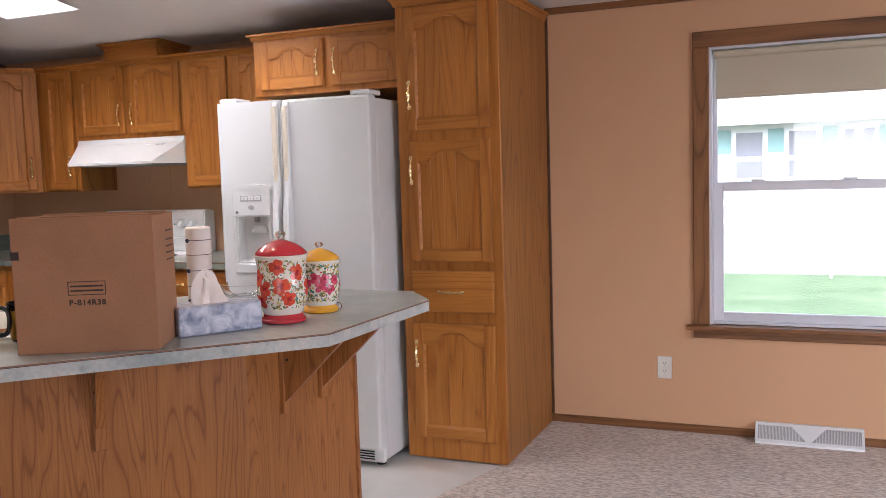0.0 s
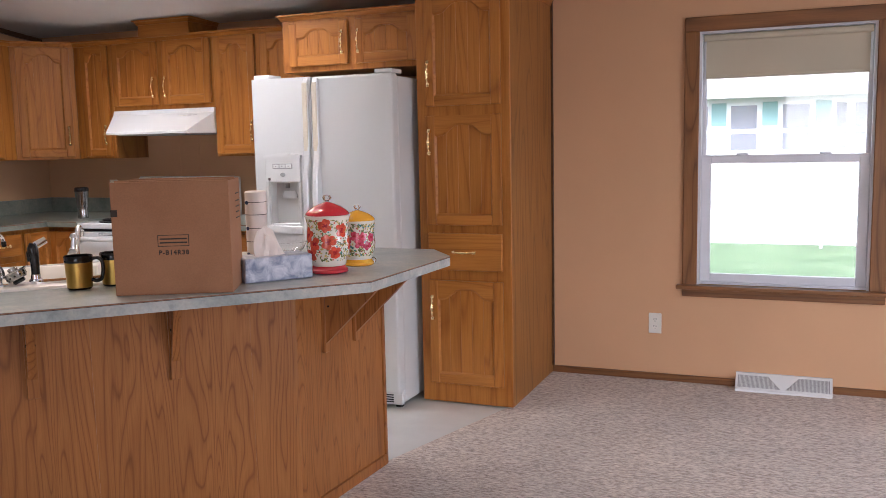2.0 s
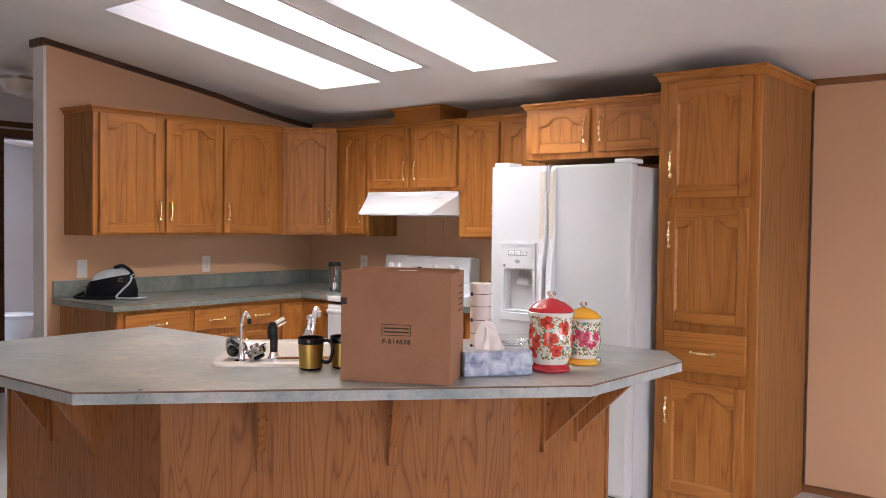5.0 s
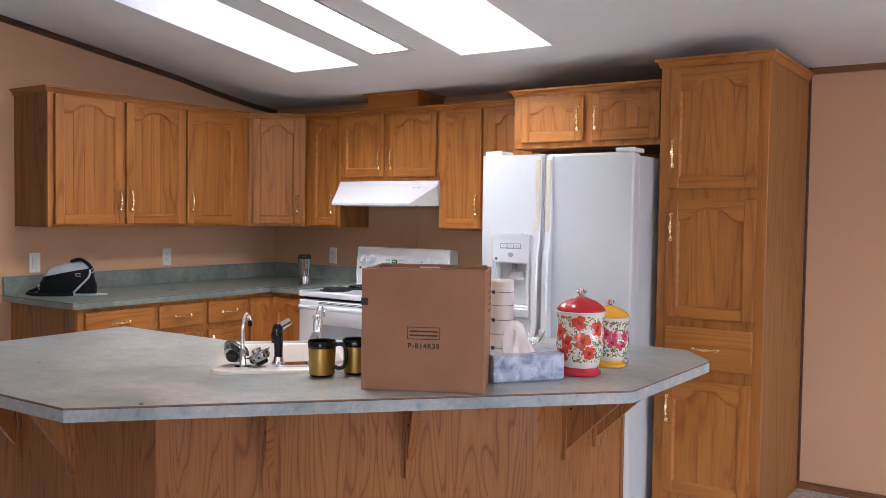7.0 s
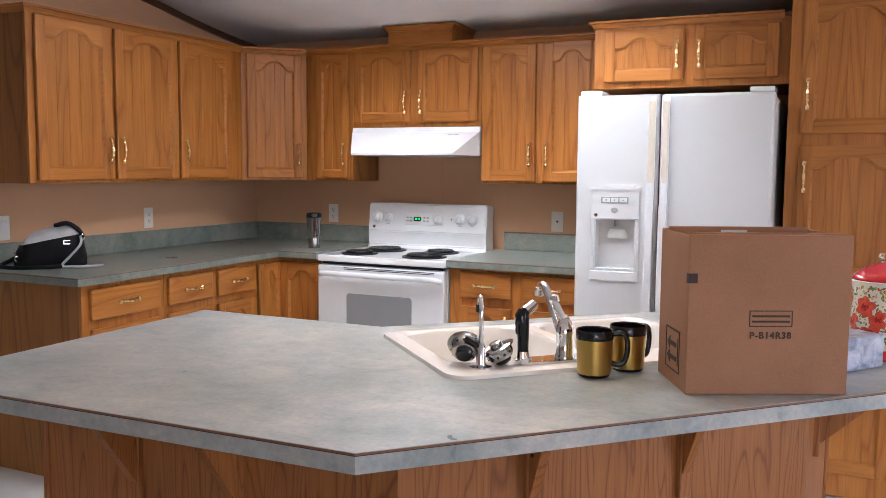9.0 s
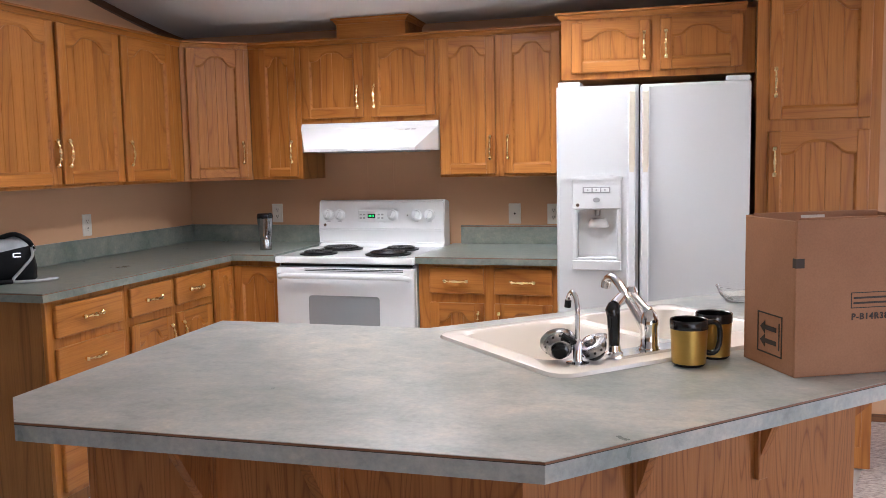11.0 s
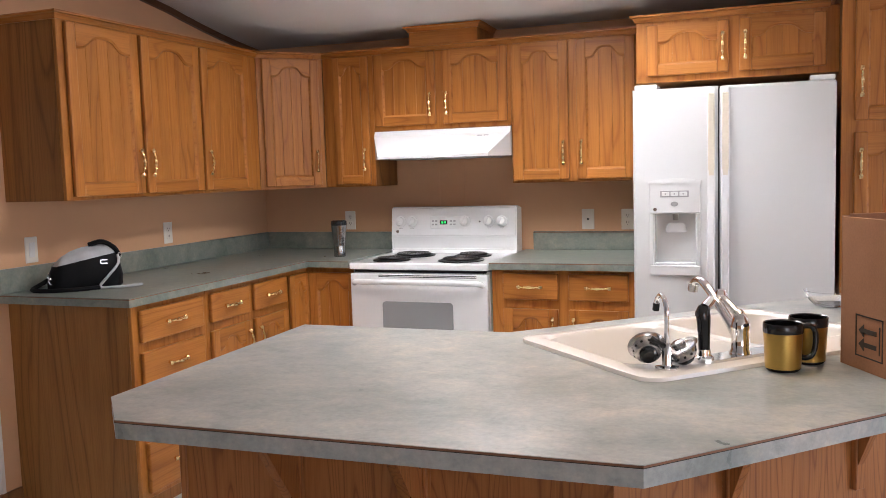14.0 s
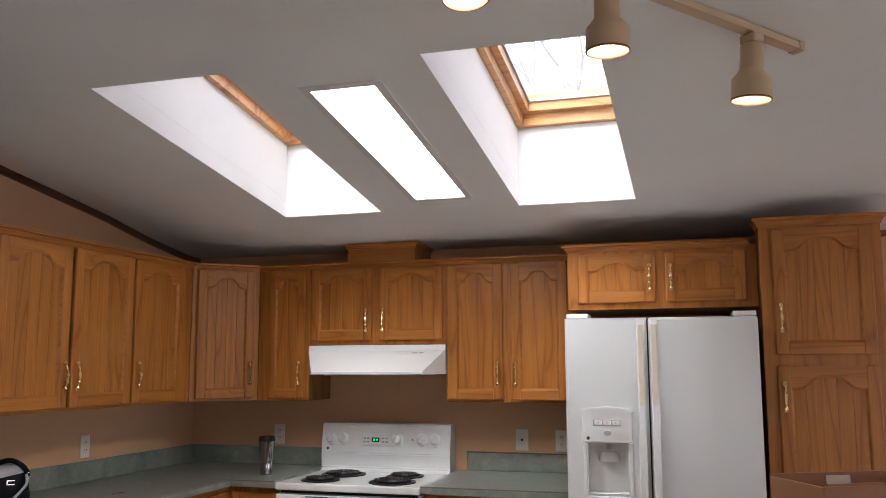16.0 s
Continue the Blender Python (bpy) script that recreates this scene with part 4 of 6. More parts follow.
# ---- fridge ----
def build_fridge():
    f = thing("refrigerator", "white side-by-side refrigerator with water and ice dispenser", "refrigerator")
    x0, x1, yf, zt = -2.408, -1.604, 3.668, 1.695
    part("body", box(x0 + 0.004, yf + 0.075, 0.03, x1 - 0.004, 4.46, zt - 0.012, 0.006), fridge_skin, f)
    xm = x0 + 0.353
    # freezer door with the dispenser recess
    dx0, dx1, dz0, dz1 = x0 + 0.085, x0 + 0.262, 0.94, 1.165
    bm = bmesh.new()
    for a, b, c, d in ((x0, xm - 0.003, 0.09, dz0), (x0, xm - 0.003, dz1, zt), (x0, dx0, dz0, dz1), (dx1, xm - 0.003, dz0, dz1)):
        add_box(bm, a, yf, c, b, yf + 0.07, d)
    bmesh.ops.remove_doubles(bm, verts=bm.verts, dist=0.0001)
    fd = part("freezer_door", bm, fridge_skin, f)
    part("door_edge", tube([(x0 + 0.006, yf + 0.006, 0.09), (x0 + 0.006, yf + 0.006, zt)], 0.008, 10), fridge_skin, fd, smooth=True)
    rd = part("fridge_door", box(xm + 0.003, yf, 0.09, x1, yf + 0.07, zt, 0.012), fridge_skin, f)
    part("door_gap", box(xm - 0.003, yf + 0.02, 0.09, xm + 0.003, yf + 0.07, zt - 0.003), gap_black, f)
    # dispenser bezel
    bm = bmesh.new()
    e = 0.018
    bz1 = 1.295
    add_box(bm, dx0 - e, yf - 0.010, dz0 - 0.045, dx1 + e, yf + 0.0, dz0, 0.004)
    add_box(bm, dx0 - e, yf - 0.010, dz0, dx0, yf, dz1, 0.003)
    add_box(bm, dx1, yf - 0.010, dz0, dx1 + e, yf, dz1, 0.003)
    add_box(bm, dx0 - e, yf - 0.012, dz1, dx1 + e, yf, bz1, 0.004)
    add_strip(bm, [(dx0 - e - 0.004 + (dx1 - dx0 + 2 * e + 0.008) * i / 8, bz1 + 0.008 + 0.012 * math.sin(math.pi * i / 8)) for i in range(9)],
              [(dx0 - e - 0.004 + (dx1 - dx0 + 2 * e + 0.008) * i / 8, bz1 - 0.004) for i in range(9)], yf - 0.016, yf)
    bezel = part("dispenser", bm, enamel, f, "glossy white dispenser surround")
    bm = bmesh.new()
    add_box(bm, dx0, yf + 0.058, dz0, dx1, yf + 0.068, dz1)
    add_box(bm, dx0, yf + 0.0, dz0, dx0 + 0.004, yf + 0.058, dz1)
    add_box(bm, dx1 - 0.004, yf + 0.0, dz0, dx1, yf + 0.058, dz1)
    add_box(bm, dx0, yf, dz1 - 0.004, dx1, yf + 0.058, dz1)
    part("recess", bm, enamel, bezel)
    part("drip_tray", box(dx0 + 0.004, yf + 0.004, dz0, dx1 - 0.004, yf + 0.056, dz0 + 0.012, 0.003), enamel, bezel)
    part("cradle", lathe([(0.042, 0), (0.046, 0.006), (0.040, 0.03), (0.03, 0.04)], 20, pose((dx0 + dx1) / 2, yf + 0.050, dz1 - 0.085, 0) @ Matrix.Diagonal((1, 0.5, 1, 1))), enamel, bezel, smooth=True)
    part("spout", lathe([(0.012, 0), (0.012, 0.03)], 12, pose((dx0 + dx1) / 2, yf + 0.03, dz1 - 0.032)), grey_plastic, bezel, smooth=True)
    cx = (dx0 + dx1) / 2
    part("button_strip", box(cx - 0.060, yf - 0.0140, 1.234, cx + 0.060, yf - 0.011, 1.262, 0.0014), grey_plastic, bezel, "grey button strip")
    for k in range(3):
        part("button", box(cx - 0.053 + 0.037 * k, yf - 0.0165, 1.239, cx - 0.021 + 0.037 * k, yf - 0.0138, 1.257, 0.0012), enamel, bezel, "white rounded button")
        part("symbol", box(cx - 0.040 + 0.037 * k, yf - 0.0170, 1.245, cx - 0.034 + 0.037 * k, yf - 0.0166, 1.251), grey_plastic, bezel)
    part("lock_button", lathe([(0.011, 0), (0.010, 0.003)], 14, pose(cx, yf - 0.012, 1.205, 90) @ Matrix.Diagonal((1.5, 1, 1, 1))), grey_plastic, bezel, smooth=True)
    part("badge", lathe([(0.008, 0), (0.007, 0.002)], 16, pose(x0 + 0.092, yf - 0.012, 1.182, 90)), steel, bezel, "small round metal badge", True)
    # long handles, stepping out below the middle
    for cx2, door in ((xm - 0.028, fd), (xm + 0.028, rd)):
        bm = bmesh.new()
        rows = [(zt - 0.01, 0.012), (zt - 0.05, 0.022), (1.36, 0.024), (1.26, 0.03), (1.20, 0.046), (1.1, 0.05), (0.62, 0.05), (0.5, 0.044), (0.45, 0.02)]
        prev = None
        for z, out in rows:
            ring = [bm.verts.new((cx2 + sx, yf - yy, z)) for sx, yy in ((-0.015, 0), (-0.0165, out - 0.006), (-0.011, out), (0.011, out), (0.0165, out - 0.006), (0.015, 0))]
            if prev:
                for k in range(6):
                    bm.faces.new((prev[k], prev[(k + 1) % 6], ring[(k + 1) % 6], ring[k]))
            else:
                bm.faces.new(ring)
            prev = ring
        bm.faces.new(prev[::-1])
        part("handle", bm, enamel, door, "long white handle", True)
        part("handle_insert", box(cx2 - 0.0135, yf - 0.0262, 1.315, cx2 + 0.0135, yf - 0.012, zt - 0.03, 0.004), fridge_grip, door, "ivory handle insert")
    for a, b in ((x0 + 0.004, x0 + 0.10), (x1 - 0.10, x1 - 0.004)):
        part("hinge_cover", box(a, yf + 0.012, zt, b, yf + 0.13, zt + 0.022, 0.006), enamel, f)
    part("toe_grille", box(x0 + 0.01, yf + 0.05, 0.02, x1 - 0.01, yf + 0.075, 0.088, 0.003), enamel, f)
    for k in range(4):
        part("grille_slot", box(x0 + 0.06, yf + 0.047, 0.032 + 0.012 * k, x1 - 0.06, yf + 0.0505, 0.037 + 0.012 * k), gap_black, f)
    for a in (x0 + 0.05, x1 - 0.05):
        part("foot", lathe([(0.022, 0), (0.018, 0.03)], 14, pose(a, yf + 0.1, 0.0)), black_plastic, f, smooth=True)


build_fridge()


# ---- range and hood ----
RX0, RX1 = -3.952, -3.178


def build_range():
    r = thing("electric_range", "white electric coil range with four burners", "stove")
    yf, zt = 3.952, 0.902
    part("body", box(RX0 + 0.003, yf + 0.05, 0.02, RX1 - 0.003, YB - 0.03, zt - 0.045), enamel, r)
    part("cooktop", box(RX0, yf, zt - 0.036, RX1, YB - 0.10, zt, 0.008), enamel, r, "glossy white enamel cooktop")
    part("vent_gap", box(RX0 + 0.02, yf + 0.03, zt - 0.052, RX1 - 0.02, yf + 0.06, zt - 0.036), gap_black, r)
    # oven door
    dz0, dz1 = 0.19, 0.846
    door = part("oven_door", box(RX0 + 0.004, yf + 0.002, dz0, RX1 - 0.004, yf + 0.045, dz1, 0.007), enamel, r)
    wz0, wz1, wx0, wx1 = 0.52, 0.700, RX0 + 0.19, RX1 - 0.19
    bm = bmesh.new()
    rr = 0.018
    pts = []
    for cx, cz, a0 in ((wx1 - rr, wz1 - rr, 0), (wx0 + rr, wz1 - rr, 90), (wx0 + rr, wz0 + rr, 180), (wx1 - rr, wz0 + rr, 270)):
        for k in range(5):
            a = radians(a0 + 22.5 * k)
            pts.append((cx + rr * math.cos(a), cz + rr * math.sin(a)))
    add_prism(bm, pts, 0, 0.004)
    bm.transform(pose(0, yf + 0.001, 0, 90))
    part("oven_window", bm, oven_glass, door, "grey oven window")
    bm = bmesh.new()
    hz = 0.805
    add_tube(bm, smooth_path([(RX0 + 0.03, yf + 0.004, hz - 0.012), (RX0 + 0.045, yf - 0.03, hz), (RX0 + 0.10, yf - 0.042, hz + 0.002), ((RX0 + RX1) / 2, yf - 0.045, hz + 0.003), (RX1 - 0.10, yf - 0.042, hz + 0.002), (RX1 - 0.045, yf - 0.03, hz), (RX1 - 0.03, yf + 0.004, hz - 0.012)], 5), 0.015, 12)
    part("handle", bm, enamel, door, "white bar handle", True)
    for z in (0.828, 0.836):
        part("vent_slot", box(RX0 + 0.17, yf + 0.0005, z, RX1 - 0.06, yf + 0.004, z + 0.0035), gap_black, door)
    part("storage_drawer", box(RX0 + 0.004, yf + 0.002, 0.06, RX1 - 0.004, yf + 0.045, 0.184, 0.006), enamel, r)
    # burners
    for bx, by, rad in ((-3.762, 4.09, 0.078), (-3.735, 4.335, 0.098), (-3.37, 4.105, 0.098), (-3.385, 4.345, 0.078)):
        bowl = part("drip_bowl", lathe([(rad + 0.022, 0.0), (rad + 0.024, 0.006), (rad + 0.014, 0.008), (rad + 0.006, 0.003), (0.02, 0.002)], 36, pose(bx, by, zt)), black_iron, r, "dark drip bowl", True)
        pts = []
        turns = 4 if rad < 0.09 else 5
        for k in range(turns * 24 + 1):
            a = 2 * math.pi * k / 24
            q = 0.018 + (rad - 0.018) * k / (turns * 24)
            pts.append((bx + q * math.cos(a), by + q * math.sin(a), zt + 0.014))
        part("coil", tube(pts, 0.0062, 6), black_iron, bowl, "black heating coil", True)
    # back guard, leaning back a little
    gz0, gz1, gy = zt - 0.01, 1.170, 4.505
    prof = [(4.48, gz0), (YB - 0.03, gz0), (YB - 0.03, gz1 - 0.01), (4.545, gz1), (4.525, gz1 - 0.006), (gy, 1.00), (4.515, 0.985), (4.52, zt + 0.02)]
    bm = bmesh.new()
    L = [bm.verts.new((RX0 + 0.004, y, z)) for y, z in prof]
    R = [bm.verts.new((RX1 - 0.004, y, z)) for y, z in prof]
    bm.faces.new(L)
    bm.faces.new(R[::-1])
    for k in range(len(prof)):
        bm.faces.new((L[k], R[k], R[(k + 1) % len(prof)], L[(k + 1) % len(prof)]))
    bmesh.ops.bevel(bm, geom=list(bm.edges), offset=0.006, segments=2, affect="EDGES")
    guard = part("back_guard", bm, enamel, r, "white control panel", True)
    lean = math.degrees(math.atan2(0.02, 0.139))
    G = pose((RX0 + RX1) / 2, gy + 0.0085, 1.077, -lean)          # local: x across, z up the panel, -y out
    w = RX1 - RX0
    for u in (0.085, 0.178, 0.60, 0.785, 0.885):
        k = part("knob", lathe([(0.033, 0), (0.033, 0.006), (0.026, 0.012), (0.023, 0.028), (0.020, 0.030)], 24, G @ pose((u - 0.5) * w, 0, 0.006, 90)), enamel, guard, "round white knob", True)
        b = box(-0.004, -0.034, -0.018, 0.004, -0.024, 0.018, 0.002)
        b.transform(G @ Matrix.Translation(((u - 0.5) * w, 0, 0.006)) @ pose(0, 0, 0, 0, 20, 0))
        part("grip", b, enamel, k)
        b = box(-0.012, -0.0015, -0.03, 0.012, 0.001, -0.0275)
        b.transform(G @ Matrix.Translation(((u - 0.5) * w, 0, -0.004)))
        part("mark", b, grey_plastic, guard)
    b = box(-0.135, -0.003, -0.035, 0.11, 0.002, 0.035, 0.002)
    b.transform(G)
    clock = part("clock_panel", b, enamel, guard, "pale clock panel")
    b = box(-0.075, -0.005, -0.012, -0.03, -0.002, 0.012)
    b.transform(G)
    disp = part("display", b, black_plastic, clock, "dark clock display")
    for cx in (-0.066, -0.058, -0.048, -0.040):
        b = box(cx - 0.0022, -0.0056, -0.006, cx + 0.0022, -0.0052, 0.006)
        b.transform(G)
        part("digit", b, display_green, disp, "glowing green digit")
    for i in range(4):
        for j in range(2):
            cx = (-0.118, -0.098, -0.008, 0.014)[i]
            b = box(cx - 0.007, -0.005, -0.016 + 0.02 * j, cx + 0.007, -0.002, -0.007 + 0.02 * j, 0.001)
            b.transform(G)
            part("button", b, grey_plastic, clock)
    b = lathe([(0.005, 0), (0.004, 0.002)], 10, G @ pose(0.165, 0, 0.004, 90))
    part("indicator", b, black_plastic, guard)
    b = lathe([(0.009, 0), (0.008, 0.002)], 14, G @ pose(-0.342, 0, -0.052, 90))
    part("badge", b, steel, guard, "small round metal badge", True)
    part("kick_plate", box(RX0 + 0.01, yf + 0.06, 0.0, RX1 - 0.01, yf + 0.08, 0.06), black_plastic, r)


build_range()


def build_hood():
    h = thing("range_hood", "white enamelled under-cabinet range hood", "range hood")
    x0, x1, yb = -3.957, -3.156, YB - 0.001
    zb, zt = 1.446, 1.604
    # tapering canopy: the front lip is narrower than the back
    rows = [[(x0, yb, zb), (x0, 4.345, zb), (-3.855, 4.152, zb), (-3.855, 4.150, zb + 0.014), (x0, 4.335, zt - 0.03), (x0, 4.345, zt), (x0, yb, zt)]]
    rows.append([(x1 if x == x0 else -3.226, y, z) for x, y, z in rows[0]])
    bm = bmesh.new()
    L, R = ([bm.verts.new(p) for p in row] for row in rows)
    n = len(L)
    for k in range(n):
        bm.faces.new((L[k], R[k], R[(k + 1) % n], L[(k + 1) % n]))
    bm.faces.new(L)
    bm.faces.new(R[::-1])
    part("canopy", bm, enamel, h)
    part("filter", box(-3.80, 4.20, zb - 0.006, -3.28, yb - 0.06, zb - 0.001), grey_plastic, h, "grey filter mesh")
    up = Vector((0, 4.335 - 4.150, zt - 0.03 - zb - 0.014)).normalized()
    tilt = math.degrees(math.atan2(up.y, up.z))
    for k in range(4):
        b = box(-0.013, -0.0015, -0.004, 0.013, 0.0005, 0.004)
        b.transform(pose(x1 - 0.235 + 0.036 * k, 4.150 + 0.87 * 0.185, zb + 0.014 + 0.87 * 0.114, -tilt))
        part("switch", b, plate_white if k < 2 else grey_plastic, h)


build_hood()


# ---- cardboard box ----
def build_carton():
    b = thing("cardboard_box", "brown corrugated cardboard box with open top flaps", "box")
    M = pose(-1.604, 1.763, IZ + 0.0005, 0, 0, 26.8)
    w, d, h, t = 0.338, 0.205, 0.332, 0.005
    for name, q in (("front_panel", (0, 0, 0, w, t, h)), ("back_panel", (0, d - t, 0, w, d, h)), ("side_panel", (0, t, 0, t, d - t, h - 0.002)), ("side_panel", (w - t, t, 0, w, d - t, h - 0.002)), ("bottom", (t, t, 0, w - t, d - t, t))):
        part(name, box(*q, 0.001, M), cardboard, b)
    for n, (q, ang) in enumerate((((w / 2, 0.006, h), 0), ((w / 2, d - 0.006, h), 0))):
        f = box(-w / 2 + 0.012, -0.002, -0.14, w / 2 - 0.012, 0.002, 0.004, 0.001)
        s = 1 if n == 0 else -1
        f.transform(M @ pose(q[0], q[1] + s * 0.006, q[2], s * 6))
        part("flap", f, cardboard, b)
    lab = box(0.05, -0.0031, -0.03, 0.11, -0.002, -0.004, 0)
    lab.transform(M @ pose(w / 2 - 0.09, d - 0.012, h, -6))
    part("sticker", lab, plate_white, b, "white barcode sticker")
    # print on the faces
    def bars(rows, m):
        bm = bmesh.new()
        for a, c, e, g in rows:
            add_box(bm, a, -0.0012, c, e, 0.0003, g)
        bm.transform(m)
        part("print", bm, ink, b, "dark printed marks")
    lx, lz, lw, lh = 0.128, 0.142, 0.090, 0.034
    fr = 0.0018
    rows = [(lx, lz, lx + lw, lz + fr), (lx, lz + lh - fr, lx + lw, lz + lh), (lx, lz, lx + fr, lz + lh), (lx + lw - fr, lz, lx + lw, lz + lh)]
    rows += [(lx + 0.006, lz + 0.020, lx + lw - 0.006, lz + 0.024), (lx + 0.006, lz + 0.009, lx + lw - 0.006, lz + 0.013)]
    bars(rows, M)
    rows = []
    for k, z in enumerate((0.285, 0.262, 0.245, 0.228, 0.21)):
        rows.append((0.17 - 0.05, z, 0.17 + 0.012, z + 0.0035))
    bars(rows, M @ pose(w, 0, 0, 0, 0, 90))
    # black tape square wrapping the left edge, handling marks on the left side
    tp = bmesh.new()
    add_box(tp, -0.0012, -0.0012, 0.232, 0.018, 0.0, 0.252)
    add_box(tp, -0.0012, 0.0, 0.232, 0.0, 0.012, 0.252)
    tp.transform(M)
    part("tape", tp, ink, b, "small black tape square")
    S = M @ pose(0, d, 0, 0, 0, -90)
    rows = [(0.06, 0.03, 0.158, 0.033), (0.06, 0.118, 0.158, 0.121), (0.06, 0.03, 0.063, 0.121), (0.155, 0.03, 0.158, 0.121), (0.145, 0.045, 0.148, 0.105)]
    bars(rows, S)
    bm = bmesh.new()
    for z in (0.058, 0.088):
        add_strip(bm, [(0.072, z), (0.09, z + 0.014), (0.09, z + 0.005), (0.135, z + 0.005)], [(0.072, z - 0.0005), (0.09, z - 0.014), (0.0901, z - 0.005), (0.135, z - 0.005)], -0.0012, 0.0003)
    bm.transform(S)
    part("arrows", bm, ink, b, "dark printed arrows")
    # lettering
    cu = bpy.data.curves.new("lettering", "FONT")
    cu.body, cu.size, cu.extrude, cu.align_x, cu.space_character = "P-B14R38", 0.0185, 0.0004, "CENTER", 1.2
    cu.offset = 0.0006
    tmp = new("lettering_curve", cu)
    me = bpy.data.meshes.new_from_object(tmp.evaluated_get(bpy.context.evaluated_depsgraph_get()))
    bpy.data.objects.remove(tmp)
    me.materials.append(ink)
    ob = new("lettering", me)
    ob.parent = b
    ob.matrix_local = M @ pose(lx + lw / 2, -0.0008, lz - 0.024, 90)
    ob["label"] = "dark printed lettering P-B14R38"


build_carton()


# ---- sink, taps and things on the island ----
def build_sink():
    s = thing("kitchen_sink", "bisque double-bowl drop-in kitchen sink", "sink")
    rim = 0.012
    # rounded outline rings in local coordinates, from the outer edge into two bowls
    def rrect(x0, y0, x1, y1, r, z, n=6):
        out = []
        for cx, cy, a0 in ((x1 - r, y1 - r, 0), (x0 + r, y1 - r, 90), (x0 + r, y0 + r, 180), (x1 - r, y0 + r, 270)):
            for k in range(n):
                a = radians(a0 + 90 * k / (n - 1))
                out.append((cx + r * math.cos(a), cy + r * math.sin(a), z))
        return out
    def loft(bm, rings, cap):
        vr = [[bm.verts.new(p) for p in ring] for ring in rings]
        for a, b in zip(vr, vr[1:]):
            for k in range(len(a)):
                bm.faces.new((a[k], a[(k + 1) % len(a)], b[(k + 1) % len(b)], b[k]))
        if cap:
            bm.faces.new(vr[-1])
        return vr
    bowls = [(0.045, 0.115, 0.400, SW - 0.04), (0.438, 0.115, SL - 0.045, SW - 0.04)]
    bm = bmesh.new()
    outer = [rrect(0, 0, SL, SW, 0.05, 0.0005), rrect(0.002, 0.002, SL - 0.002, SW - 0.002, 0.05, 0.009), rrect(0.012, 0.012, SL - 0.012, SW - 0.012, 0.042, rim)]
    vo = loft(bm, outer, False)
    # flat deck between the rim and the bowl mouths, filled as one face with holes
    mouths = []
    for b in bowls:
        rings = [rrect(*b, 0.05, rim), rrect(b[0] + 0.008, b[1] + 0.008, b[2] - 0.008, b[3] - 0.008, 0.05, rim - 0.008), rrect(b[0] + 0.02, b[1] + 0.02, b[2] - 0.02, b[3] - 0.02, 0.06, -0.09),
                 rrect(b[0] + 0.035, b[1] + 0.035, b[2] - 0.035, b[3] - 0.035, 0.07, -0.165), rrect(b[0] + 0.09, b[1] + 0.09, b[2] - 0.09, b[3] - 0.09, 0.06, -0.175)]
        mouths.append(loft(bm, rings, True)[0])
    edges = []
    for ring in (vo[-1], *mouths):
        for k in range(len(ring)):
            edges.append(bm.edges.get((ring[k], ring[(k + 1) % len(ring)])))
    bmesh.ops.triangle_fill(bm, use_beauty=True, use_dissolve=False, edges=edges)
    bm.transform(SINK)
    part("basin", bm, sink_white, s, smooth=True)
    for b in bowls:
        m = SINK @ pose((b[0] + b[2]) / 2, (b[1] + b[3]) / 2 + 0.02, -0.1745)
        part("drain", lathe([(0.042, 0), (0.042, 0.003), (0.034, 0.004), (0.03, 0.001)], 24, m), steel, s, "steel drain", True)


build_sink()
RIM = IZ + 0.0125


